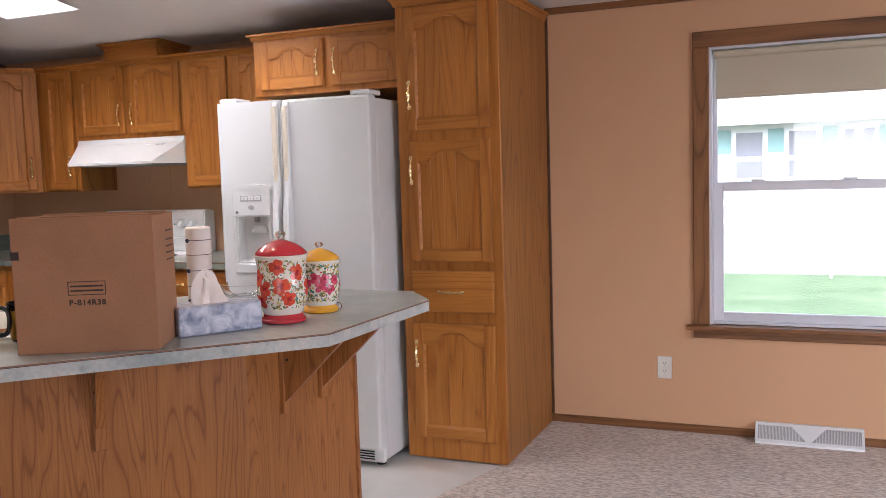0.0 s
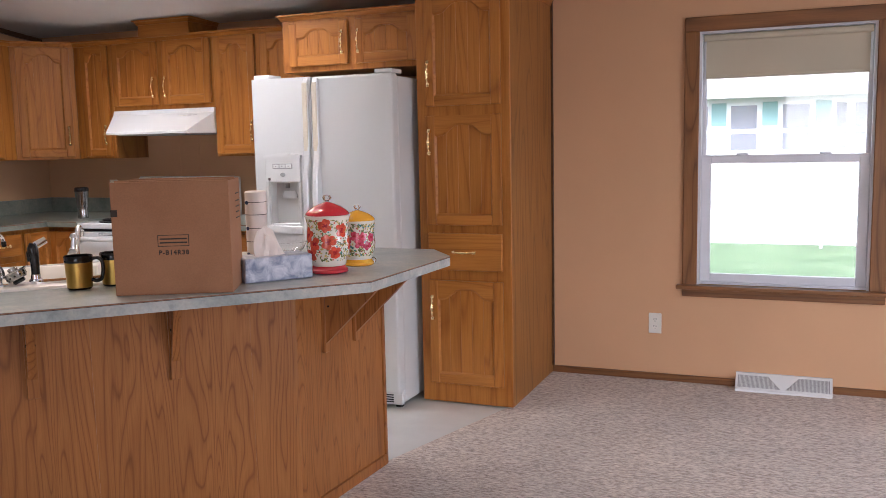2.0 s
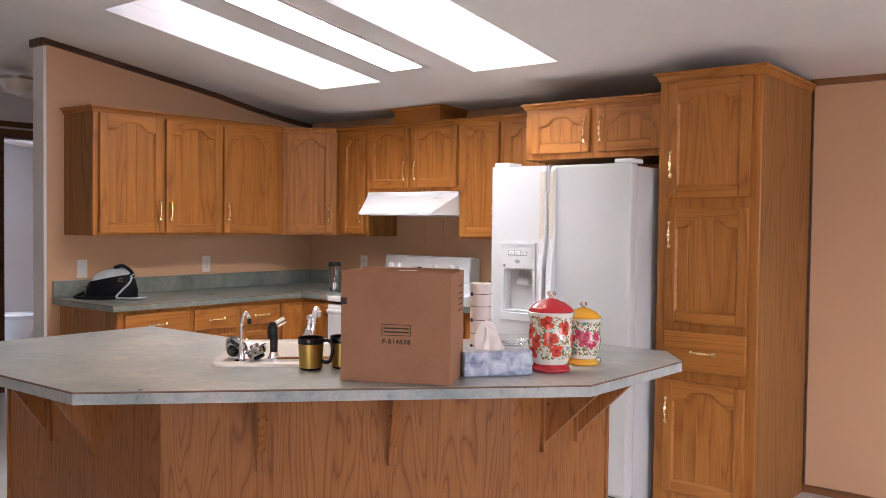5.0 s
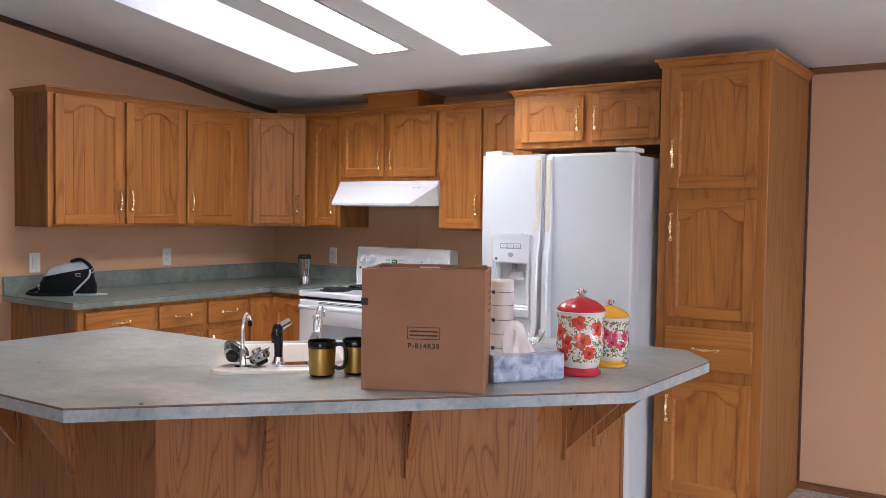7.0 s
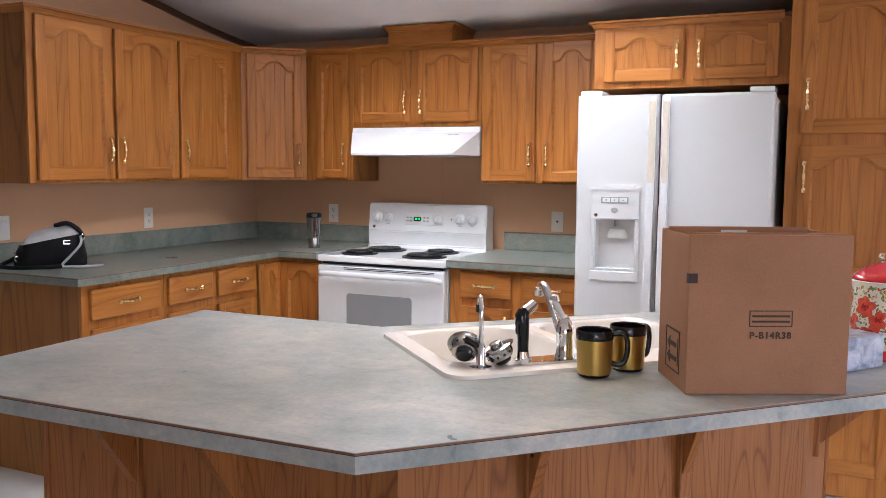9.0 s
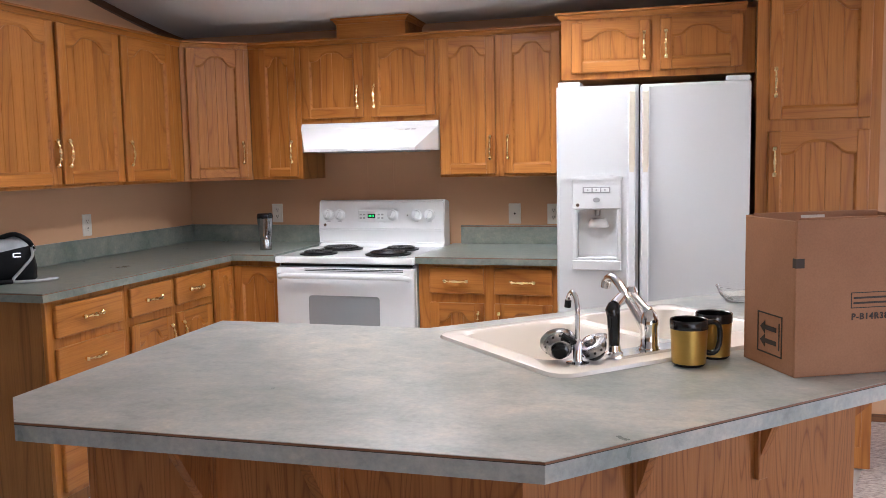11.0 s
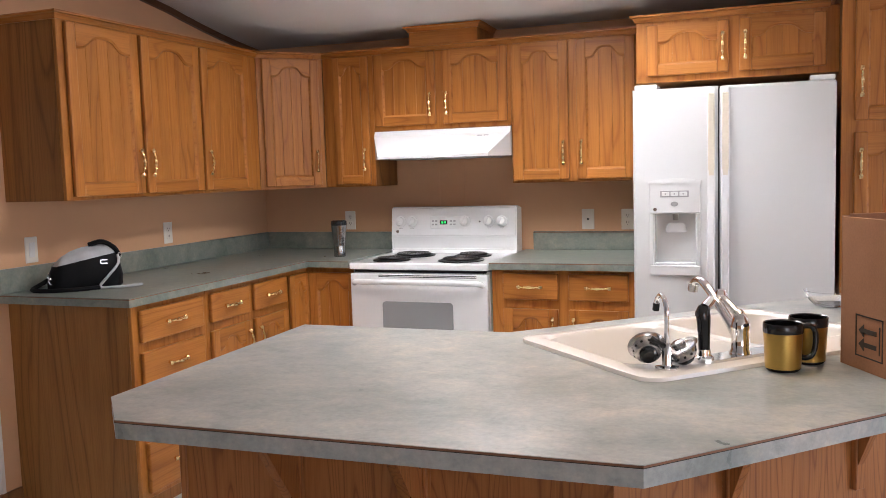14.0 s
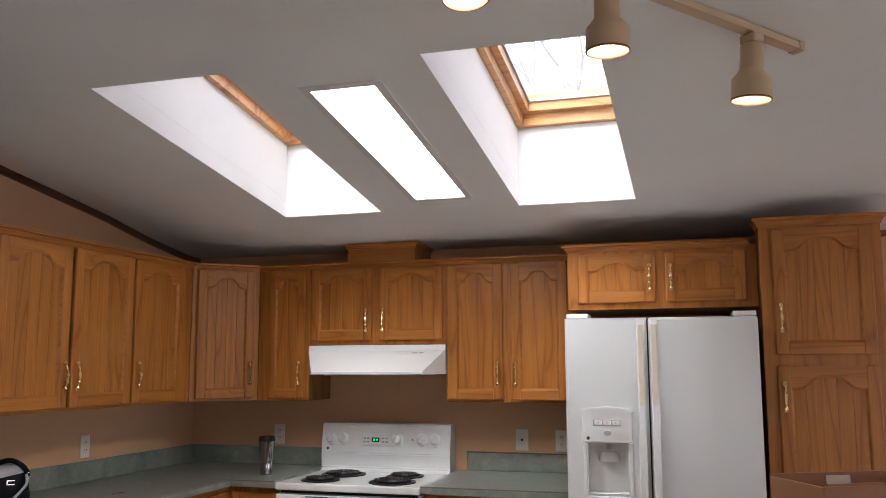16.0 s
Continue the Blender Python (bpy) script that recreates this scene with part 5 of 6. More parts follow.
def build_taps():
    # main single-lever tap on a long base plate
    t = thing("kitchen_faucet", "chrome single-lever kitchen faucet on a long base plate", "faucet")
    F = SINK @ pose(0.312, 0.066, 0.0125)
    bm = bmesh.new()
    pts = []
    L, W = 0.128, 0.029
    for cx, a0 in ((L - W, -90), (-L + W, 90)):
        for k in range(9):
            a = radians(a0 + 180 * k / 8)
            pts.append((cx + W * math.cos(a), W * math.sin(a)))
    add_prism(bm, pts, 0, 0.007)
    bm.transform(F)
    part("base_plate", bm, chrome, t, "chrome base plate")
    part("body", lathe([(0.024, 0.007), (0.024, 0.012), (0.021, 0.016), (0.021, 0.060), (0.022, 0.062), (0.022, 0.068), (0.020, 0.080), (0.015, 0.092), (0.008, 0.100), (0.001, 0.101)], 28, F), chrome, t, smooth=True)
    sp = smooth_path([(0.002, 0.014, 0.045), (0.007, 0.045, 0.074), (0.013, 0.090, 0.112), (0.019, 0.135, 0.146), (0.022, 0.158, 0.156), (0.025, 0.178, 0.153), (0.0265, 0.189, 0.142)], 5)
    part("spout", tube(sp, [0.0115] * 12 + [0.0105] * (len(sp) - 12), 14, F), chrome, t, "chrome spout", True)
    part("aerator", tube([(0.0265, 0.188, 0.145), (0.027, 0.193, 0.127)], 0.0125, 14, F), steel, t, smooth=True)
    lv = smooth_path([(0.0, 0.0, 0.092), (0.001, 0.018, 0.102), (0.003, 0.045, 0.118), (0.005, 0.062, 0.128)], 5)
    part("lever", tube(lv, [0.013] * 4 + [0.0085] * (len(lv) - 4), 12, F), chrome, t, "chrome lever", True)
    part("lever_knob", lathe([(0.001, -0.014), (0.010, -0.011), (0.014, 0), (0.010, 0.011), (0.001, 0.014)], 18, F @ pose(0.0055, 0.068, 0.134)), chrome, t, smooth=True)
    # black pull-out sprayer standing at the plate's end
    s = thing("sink_sprayer", "black plastic sink side sprayer in its holder", "sprayer")
    S = SINK @ pose(0.200, 0.060, 0.0125)
    part("holder", lathe([(0.021, 0.007), (0.021, 0.012), (0.016, 0.016), (0.014, 0.03)], 18, S), chrome, s, smooth=True)
    part("wand", tube([(0, 0, 0.015), (0, 0, 0.06), (-0.001, 0, 0.09), (-0.004, 0.0, 0.112), (-0.001, 0.0, 0.128)], [0.012, 0.0135, 0.015, 0.017, 0.011], 14, S), black_plastic, s, smooth=True)
    part("trigger", tube([(-0.016, -0.004, 0.072), (-0.018, -0.004, 0.10), (-0.012, -0.002, 0.118)], 0.005, 8, S), black_plastic, s, smooth=True)
    part("nozzle", tube([(0.006, 0.004, 0.121), (0.034, 0.014, 0.136)], [0.013, 0.0115], 14, S), chrome, s, "chrome spray head", True)
    # slim drinking-water tap
    w = thing("water_filter_faucet", "slim chrome gooseneck filtered-water faucet", "faucet")
    G = SINK @ pose(0.094, 0.058, 0.0125)
    part("base", lathe([(0.026, 0), (0.026, 0.003), (0.012, 0.006), (0.0105, 0.012), (0.0105, 0.05), (0.008, 0.054), (0.006, 0.056)], 22, G), chrome, w, smooth=True)
    gn = smooth_path([(0, 0, 0.05), (0, 0, 0.09), (0, 0, 0.125), (0.004, 0.010, 0.146), (0.010, 0.030, 0.157), (0.016, 0.050, 0.147), (0.019, 0.059, 0.130)], 5)
    part("gooseneck", tube(gn, 0.0055, 12, G), chrome, w, smooth=True)
    part("tip", tube([(0.0188, 0.058, 0.134), (0.0195, 0.061, 0.118)], 0.0078, 12, G), black_plastic, w, "black tip", True)
    part("lever", tube([(-0.004, -0.002, 0.048), (-0.02, 0.002, 0.058), (-0.036, 0.006, 0.068)], [0.006, 0.005, 0.006], 10, G), black_plastic, w, "black lever", True)
    # two basket strainers lying on the rim
    def strainer(m, label):
        b = thing("sink_strainer", label, "sink strainer", "strainers by the sink")
        part("cup", lathe([(0.012, 0), (0.027, 0.001), (0.031, 0.008), (0.034, 0.022), (0.041, 0.026), (0.042, 0.028), (0.033, 0.025), (0.029, 0.010), (0.012, 0.003)], 28, m), steel, b, smooth=True)
        part("stopper", lathe([(0.001, -0.012), (0.016, -0.011), (0.02, -0.006), (0.018, 0), (0.006, 0.002), (0.005, 0.02), (0.009, 0.03), (0.001, 0.034)], 20, m), black_plastic, b, "black rubber stopper", True)
        part("grip", lathe([(0.034, 0.0262), (0.028, 0.0285), (0.015, 0.030), (0.015, 0.040), (0.011, 0.042), (0.001, 0.0425)], 24, m), steel, b, smooth=True)
        for k in range(12):
            a = 2 * math.pi * k / 12
            h = lathe([(0.0032, 0), (0.0032, 0.0006)], 8, m @ pose(0.0318 * math.cos(a), 0.0318 * math.sin(a), 0.012, 0, 90, math.degrees(a)))
            part("hole", h, gap_black, b)
    q = SINK @ Vector((0.062, 0.080, 0.0))
    strainer(pose(q.x, q.y, RIM + 0.030, -60, 0, 18), "steel basket strainer with black rubber stopper, tipped up")
    q = SINK @ Vector((0.150, 0.064, 0.0))
    strainer(pose(q.x, q.y, RIM + 0.016, 8, -26, 10), "steel basket strainer lying tilted beside the taps")


build_taps()


def build_mug(px, py, turn, label):
    g = thing("travel_mug", label, "mug", "gold travel mugs")
    m = pose(px, py, IZ + 0.0005, 0, 0, turn) @ Matrix.Scale(1.12, 4)
    part("body", lathe([(0.030, 0.004), (0.0335, 0.006), (0.0365, 0.073), (0.0365, 0.075)], 36, m), gold_metal, g, "satin gold metal shell", True)
    part("base", lathe([(0.029, 0), (0.031, 0.002), (0.0335, 0.0062), (0.028, 0.0064)], 36, m), black_plastic, g, smooth=True)
    part("collar", lathe([(0.0372, 0.0752), (0.0378, 0.078), (0.0378, 0.092), (0.0365, 0.094), (0.0345, 0.092), (0.034, 0.02), (0.001, 0.019)], 36, m), black_plastic, g, "glossy black collar and liner", True)
    hp = smooth_path([(0.034, 0, 0.083), (0.052, 0, 0.086), (0.064, 0, 0.076), (0.066, 0, 0.05), (0.060, 0, 0.028), (0.046, 0, 0.022), (0.034, 0, 0.026)], 5)
    part("handle", tube(hp, 0.0055, 10, m), black_plastic, g, "black plastic handle", True)


build_mug(-1.818, 1.840, 25, "gold and black insulated mug on the island")
build_mug(-1.764, 1.932, 62, "gold and black insulated mug beside the cardboard box")

red_glaze = plain("red_glaze", (0.52, 0.018, 0.03), 0.16, 0, 0.05, 3, 0, 60, 0.5)
yellow_glaze = plain("yellow_glaze", (0.78, 0.38, 0.02), 0.16, 0, 0.05, 3, 0, 60, 0.5)
cream_glaze = plain("cream_glaze", (0.76, 0.71, 0.62), 0.18, 0, 0.03, 3, 0, 60, 0.4)
petal_red = plain("red_petal_glaze", (0.62, 0.075, 0.035), 0.2, 0, 0.3, 90)
petal_pink = plain("pink_petal_glaze", (0.55, 0.06, 0.12), 0.2, 0, 0.3, 90)
petal_core = plain("deep_red_petal_glaze", (0.34, 0.012, 0.02), 0.2, 0, 0.2, 90)
leaf_green = plain("green_leaf_glaze", (0.17, 0.19, 0.07), 0.2, 0, 0.3, 80)
leaf_teal = plain("teal_glaze", (0.03, 0.22, 0.24), 0.2, 0, 0.2, 80)
bud_yellow = plain("yellow_bud_glaze", (0.58, 0.44, 0.14), 0.2, 0, 0.2, 80)


def build_jar(px, py, size, tall, glaze, petals, seed, label, blooms, teal=False):
    """Glazed canister with a domed lid, clear knob and painted flowers that follow the wall."""
    j = thing("canister", label, "canister", "flowered canisters")
    rng = random.Random(seed)
    m = pose(px, py, IZ + 0.0005) @ Matrix.Diagonal((1, 1, tall / size, 1))
    prof = [(0.058, 0.022), (0.050, 0.027), (0.052, 0.036), (0.059, 0.055), (0.062, 0.08), (0.061, 0.105), (0.059, 0.13), (0.060, 0.15), (0.064, 0.165), (0.0665, 0.172)]
    prof = [(r * size, z * size) for r, z in prof]
    part("foot", lathe([(0.052 * size, 0), (0.056 * size, 0.003), (0.056 * size, 0.012), (0.050 * size, 0.018), (0.048 * size, 0.026)], 48, m), glaze, j, smooth=True)
    part("body", lathe([(0.046 * size, 0.022 * size)] + prof[1:] + [(0.063 * size, 0.174 * size), (0.058 * size, 0.166 * size)], 56, m), cream_glaze, j, "cream glazed body", True)
    part("lid", lathe([(0.060 * size, 0.172 * size), (0.064 * size, 0.176 * size), (0.063 * size, 0.18 * size), (0.055 * size, 0.189 * size), (0.040 * size, 0.200 * size), (0.020 * size, 0.2085 * size), (0.010 * size, 0.212 * size), (0.001, 0.213 * size)], 48, m), glaze, j, "domed glossy lid", True)
    part("knob", lathe([(0.007, 0.212), (0.006, 0.216), (0.011, 0.220), (0.014, 0.226), (0.010, 0.232), (0.001, 0.234)], 16, m @ Matrix.Diagonal((size, size, size, 1))), clear_glass, j, "clear faceted glass knob")

    def wall(a, z, lift):
        zz = min(max(z, prof[1][1]), prof[-1][1])
        for (r0, z0), (r1, z1) in zip(prof, prof[1:]):
            if z0 <= zz <= z1:
                r = r0 + (r1 - r0) * (zz - z0) / max(1e-6, z1 - z0)
                break
        return Vector(((r + lift) * math.cos(a), (r + lift) * math.sin(a), zz))

    def blob(bm, a, z, rx, rz, turn, lift, n=9):
        rr = 0.06 * size
        c = bm.verts.new(wall(a, z, lift))
        ring = []
        for k in range(n):
            q = 2 * math.pi * k / n
            u, v = rx * math.cos(q), rz * math.sin(q)
            du, dv = u * math.cos(turn) - v * math.sin(turn), u * math.sin(turn) + v * math.cos(turn)
            ring.append(bm.verts.new(wall(a + du / rr, z + dv, lift)))
        for k in range(n):
            bm.faces.new((c, ring[k], ring[(k + 1) % n]))

    for a, z, r in blooms:
        a, z, r = radians(a), z * size, r * size * 1.18
        bm = bmesh.new()
        for k in range(6):
            q = 2 * math.pi * k / 6 + rng.random()
            blob(bm, a + 0.55 * r * math.cos(q) / (0.06 * size), z + 0.55 * r * math.sin(q), 0.58 * r, 0.46 * r, q, 0.0006 + 0.00012 * k)
        bm.transform(m)
        f = part("flower", bm, petals, j, "painted flower")
        bm = bmesh.new()
        for k in range(4):
            q = 2 * math.pi * k / 4 + rng.random()
            blob(bm, a + 0.3 * r * math.cos(q) / (0.06 * size), z + 0.3 * r * math.sin(q), 0.2 * r, 0.09 * r, q + 1.5, 0.0016)
        blob(bm, a, z, 0.2 * r, 0.2 * r, 0, 0.0018)
        bm.transform(m)
        part("flower_heart", bm, petal_core, f)
    for name, material, count, ra, rb in (("leaves", leaf_green, 520, 0.0052, 0.0024), ("buds", bud_yellow, 300, 0.0038, 0.0028), ("berries", petals, 110, 0.0028, 0.0026), ("forget_me_nots", leaf_teal, 170 if teal else 60, 0.0034, 0.003)):
        bm = bmesh.new()
        for k in range(count):
            a, z = rng.uniform(0, 6.283), rng.uniform(0.04, 0.163) * size
            if any(abs((a - radians(b[0]) + math.pi) % (2 * math.pi) - math.pi) * 0.06 * size < b[2] * size and abs(z - b[1] * size) < b[2] * size for b in blooms):
                continue
            s = rng.uniform(0.7, 1.3)
            blob(bm, a, z, ra * s, rb * s, rng.uniform(0, 3.14), 0.0005, 6)
        bm.transform(m)
        tagged(part(name, bm, material, j, "small painted " + name), kind="stuff")


build_jar(-1.229, 2.356, 1.16, 1.12, red_glaze, petal_red, 3, "cream canister painted with red flowers, red lid",
          [(235, 0.118, 0.018), (262, 0.092, 0.015), (248, 0.062, 0.017), (300, 0.098, 0.018), (292, 0.146, 0.016), (318, 0.066, 0.015), (205, 0.08, 0.016), (340, 0.13, 0.017), (20, 0.09, 0.018), (70, 0.12, 0.018), (130, 0.08, 0.018), (175, 0.13, 0.016)])
build_jar(-1.216, 2.545, 0.97, 0.92, yellow_glaze, petal_pink, 8, "smaller cream canister painted with pink flowers, yellow lid",
          [(262, 0.105, 0.013), (285, 0.118, 0.014), (300, 0.09, 0.015), (315, 0.115, 0.014), (330, 0.08, 0.014), (350, 0.11, 0.014), (30, 0.09, 0.014), (90, 0.1, 0.014), (150, 0.09, 0.014)], True)


def tissue_print():
    m, nt, nodes, links, bsdf = mat("blue_grey_cloud_print")
    a = coords(nodes, links, (1, 1, 1), shift=False)
    n = noise_node(nodes, links, a.outputs[0], 22.0, 5.0, 0.6, 0.6)
    r = ramp(nodes, [(0.34, (0.16, 0.19, 0.28)), (0.5, (0.36, 0.38, 0.47)), (0.64, (0.56, 0.57, 0.63))])
    links.new(n.outputs["Fac"], r.inputs[0])
    links.new(r.outputs["Color"], bsdf.inputs["Base Color"])
    bsdf.inputs["Roughness"].default_value = 0.4
    return m


paper_white = plain("soft_white_paper", (0.76, 0.68, 0.63), 0.9, 0, 0.05, 12, 0.2, 90)


def build_tissues():
    b = thing("tissue_box", "blue-grey patterned tissue box with a tissue pulled out", "tissue box")
    a = 54.5
    M = pose(-1.357, 2.056, IZ + 0.0005, 0, 0, a)
    w, d, h = 0.228, 0.115, 0.078
    part("carton", box(0, 0, 0, w, d, h, 0.003, M), tissue_print(), b)
    slot = lathe([(0.035, 0), (0.035, 0.0008)], 24, M @ pose(w * 0.45, d / 2, h) @ Matrix.Diagonal((1.5, 0.8, 1, 1)))
    part("opening", slot, paper_white, b)
    bm = bmesh.new()
    n, rows = 28, []
    rng = random.Random(5)
    ph = [rng.uniform(0, 6) for _ in range(3)]
    for i in range(9):
        t = i / 8
        z = 0.082 * t
        ring = []
        for k in range(n):
            q = 2 * math.pi * k / n
            r = 0.050 * (1 - 0.24 * t) * math.sqrt(max(0.0, 1 - t ** 6)) + 0.002
            r *= 1 + 0.24 * math.sin(3 * q + ph[0] + 2 * t) + 0.15 * math.sin(7 * q + ph[1] - 3 * t)
            ring.append(bm.verts.new((0.78 * r * math.cos(q) - 0.010 * t, 0.55 * r * math.sin(q), z + 0.012 * t * math.sin(2 * q + 1.0))))
        rows.append(ring)
    for a0, b0 in zip(rows, rows[1:]):
        for k in range(n):
            bm.faces.new((a0[k], a0[(k + 1) % n], b0[(k + 1) % n], b0[k]))
    bm.faces.new(rows[-1])
    bm.transform(M @ pose(w * 0.45, d / 2, h + 0.0005))
    part("tissue", bm, paper_white, b, "crumpled white tissue", True)


build_tissues()


def build_towel_roll():
    r = thing("paper_roll", "white wrapped paper roll with thin printed bands", "paper towel")
    m = pose(-1.478, 2.305, IZ + 0.0005) @ Matrix.Diagonal((0.95, 0.95, 1.06, 1))
    part("roll", lathe([(0.034, 0), (0.038, 0.002), (0.038, 0.258), (0.034, 0.262), (0.012, 0.262), (0.012, 0.255)], 36, m), paper_white, r, smooth=True)
    for k, z in enumerate((0.06, 0.1, 0.143, 0.186, 0.226)):
        part("band", lathe([(0.0382, z), (0.0386, z + 0.0008), (0.0382, z + 0.0018)], 36, m, False), ink, r)
    blue = plain("navy_print", (0.035, 0.05, 0.12), 0.7)
    for z in (0.060, 0.143, 0.226):
        for q in (250, 70):
            b = lathe([(0.008, 0), (0.007, 0.0012)], 12, m @ pose(0, 0, z, 0, 0, q) @ pose(0.0382, 0, 0, 0, 90) @ Matrix.Diagonal((0.8, 1.2, 1, 1)))
            part("medallion", b, blue, r, "navy printed medallion")


build_towel_roll()


def build_glassware():
    g = thing("glass_dish", "clear glass bowl on the island beyond the sink", "glass bowl")
    m = pose(-1.665, 2.775, IZ + 0.0005) @ Matrix.Scale(0.86, 4)
    part("bowl", lathe([(0.05, 0), (0.062, 0.003), (0.082, 0.022), (0.094, 0.048), (0.0985, 0.056), (0.0965, 0.0565), (0.092, 0.048), (0.080, 0.023), (0.058, 0.005), (0.001, 0.004)], 40, m), clear_glass, g, smooth=True)
    s = thing("glass_stopper", "small clear faceted glass stopper lying on the island", "stopper")
    part("stopper", lathe([(0.006, 0), (0.006, 0.015), (0.013, 0.021), (0.018, 0.031), (0.012, 0.04), (0.001, 0.043)], 10, pose(-1.2, 2.60, IZ + 0.009, 82, 0, 70) @ Matrix.Scale(0.68, 4)), clear_glass, s)


build_glassware()


# ---- on the wall counters ----
def build_tumbler():
    t = thing("steel_tumbler", "brushed steel travel tumbler with black lid", "tumbler")
    m = pose(-4.125, 4.185, CZ + 0.0005) @ Matrix.Scale(1.07, 4)
    part("body", lathe([(0.029, 0), (0.031, 0.002), (0.031, 0.05), (0.030, 0.056), (0.033, 0.075), (0.040, 0.15), (0.041, 0.165)], 32, m), tumbler_steel, t, smooth=True)
    part("lid", lathe([(0.041, 0.1655), (0.042, 0.172), (0.041, 0.185), (0.034, 0.19), (0.02, 0.188), (0.001, 0.187)], 32, m), black_plastic, t, smooth=True)
    part("clasp", box(0.030, -0.010, 0.165, 0.047, 0.010, 0.192, 0.003, m @ pose(0, 0, 0, 0, 0, -20)), black_plastic, t)


build_tumbler()

bag_black = plain("black_pebbled_leather", (0.006, 0.006, 0.007), 0.6, 0, 0.2, 30, 0.3, 260)
bag_black.node_tree.nodes["Principled BSDF"].inputs["Specular IOR Level"].default_value = 0.2
bag_grey = plain("pale_grey_leather", (0.44, 0.45, 0.46), 0.5, 0, 0.12, 18, 0.25, 200)


def build_bag():
    b = thing("handbag", "black and grey leather handbag slumped on the counter", "handbag")
    m = pose(-4.65, 2.80, CZ + 0.0005, 0, 0, 42) @ Matrix.Scale(1.06, 4)
    n = 28
    def body(rows, cap0, cap1):
        bm = bmesh.new()
        rings = []
        for z, hx, hy, sx, sy in rows:
            ring = []
            for k in range(n):
                q = 2 * math.pi * k / n
                c, s = math.cos(q), math.sin(q)
                e = 0.62
                x = hx * math.copysign(abs(c) ** e, c) + sx
                y = hy * math.copysign(abs(s) ** e, s) + sy
                wob = 0.006 * math.sin(3 * q + 40 * z) + 0.003 * math.sin(7 * q + 25 * z)
                tilt = 0.28 * (x + 0.15) * min(1.0, z / 0.1)
                ring.append(bm.verts.new((x + wob, y + wob, z + tilt * 0.8)))
            rings.append(ring)
        for a, c2 in zip(rings, rings[1:]):
            for k in range(n):
                bm.faces.new((a[k], a[(k + 1) % n], c2[(k + 1) % n], c2[k]))
        if cap0:
            bm.faces.new(rings[0][::-1])
        if cap1:
            bm.faces.new(rings[-1])
        bm.transform(m)
        return bm
    part("pouch", body([(0, 0.132, 0.058, 0, 0), (0.004, 0.138, 0.063, 0, 0), (0.03, 0.138, 0.066, 0, 0), (0.07, 0.130, 0.064, 0, 0), (0.090, 0.125, 0.060, 0, 0)], True, True), bag_black, b, "black pebbled leather lower half", True)
    part("flap", body([(0.0885, 0.122, 0.057, 0, 0), (0.102, 0.114, 0.052, 0.0, 0.002), (0.120, 0.096, 0.040, 0.004, 0.004), (0.132, 0.066, 0.022, 0.008, 0.006), (0.136, 0.03, 0.008, 0.01, 0.006)], True, True), bag_grey, b, "pale grey leather flap", True)
    part("top_handle", tube(smooth_path([(0.02, 0.0, 0.178), (0.07, -0.02, 0.190), (0.115, -0.03, 0.165), (0.135, -0.02, 0.13)], 6), 0.010, 8, m), bag_black, b, smooth=True)
    part("strap", tube(smooth_path([(0.128, -0.045, 0.135), (0.128, -0.072, 0.10), (0.085, -0.086, 0.05), (0.055, -0.09, 0.012), (0.10, -0.10, 0.008), (0.17, -0.09, 0.008), (0.215, -0.06, 0.008), (0.18, -0.05, 0.008)], 6), 0.0055, 8, m), bag_grey, b, "grey shoulder strap", True)
    part("strap", tube(smooth_path([(0.055, -0.09, 0.010), (-0.03, -0.10, 0.008), (-0.12, -0.095, 0.008), (-0.185, -0.05, 0.008), (-0.20, 0.0, 0.01), (-0.16, 0.03, 0.03), (-0.13, 0.02, 0.05)], 6), 0.009, 8, m), bag_black, b, "black strap end", True)
    for q in ((-0.135, -0.02, 0.06), (-0.13, -0.035, 0.04), (0.135, -0.03, 0.13)):
        part("buckle", tube(smooth_path([(q[0] - 0.008, q[1], q[2]), (q[0], q[1] - 0.008, q[2] + 0.012), (q[0] + 0.008, q[1], q[2]), (q[0], q[1] - 0.006, q[2] - 0.012), (q[0] - 0.008, q[1], q[2])], 5), 0.0025, 8, m), chrome, b, "chrome ring", True)
    bm = bmesh.new()
    for a, c, e, g in ((0, 0, 0.028, 0.004), (0, 0.014, 0.028, 0.018), (0, 0, 0.004, 0.018)):
        add_box(bm, 0.06 + a, -0.0675, 0.072 + c, 0.06 + e, -0.0645, 0.072 + g)
    bm.transform(m @ pose(0, -0.002, 0.03))
    part("emblem", bm, chrome, b, "small metal emblem")


build_bag()


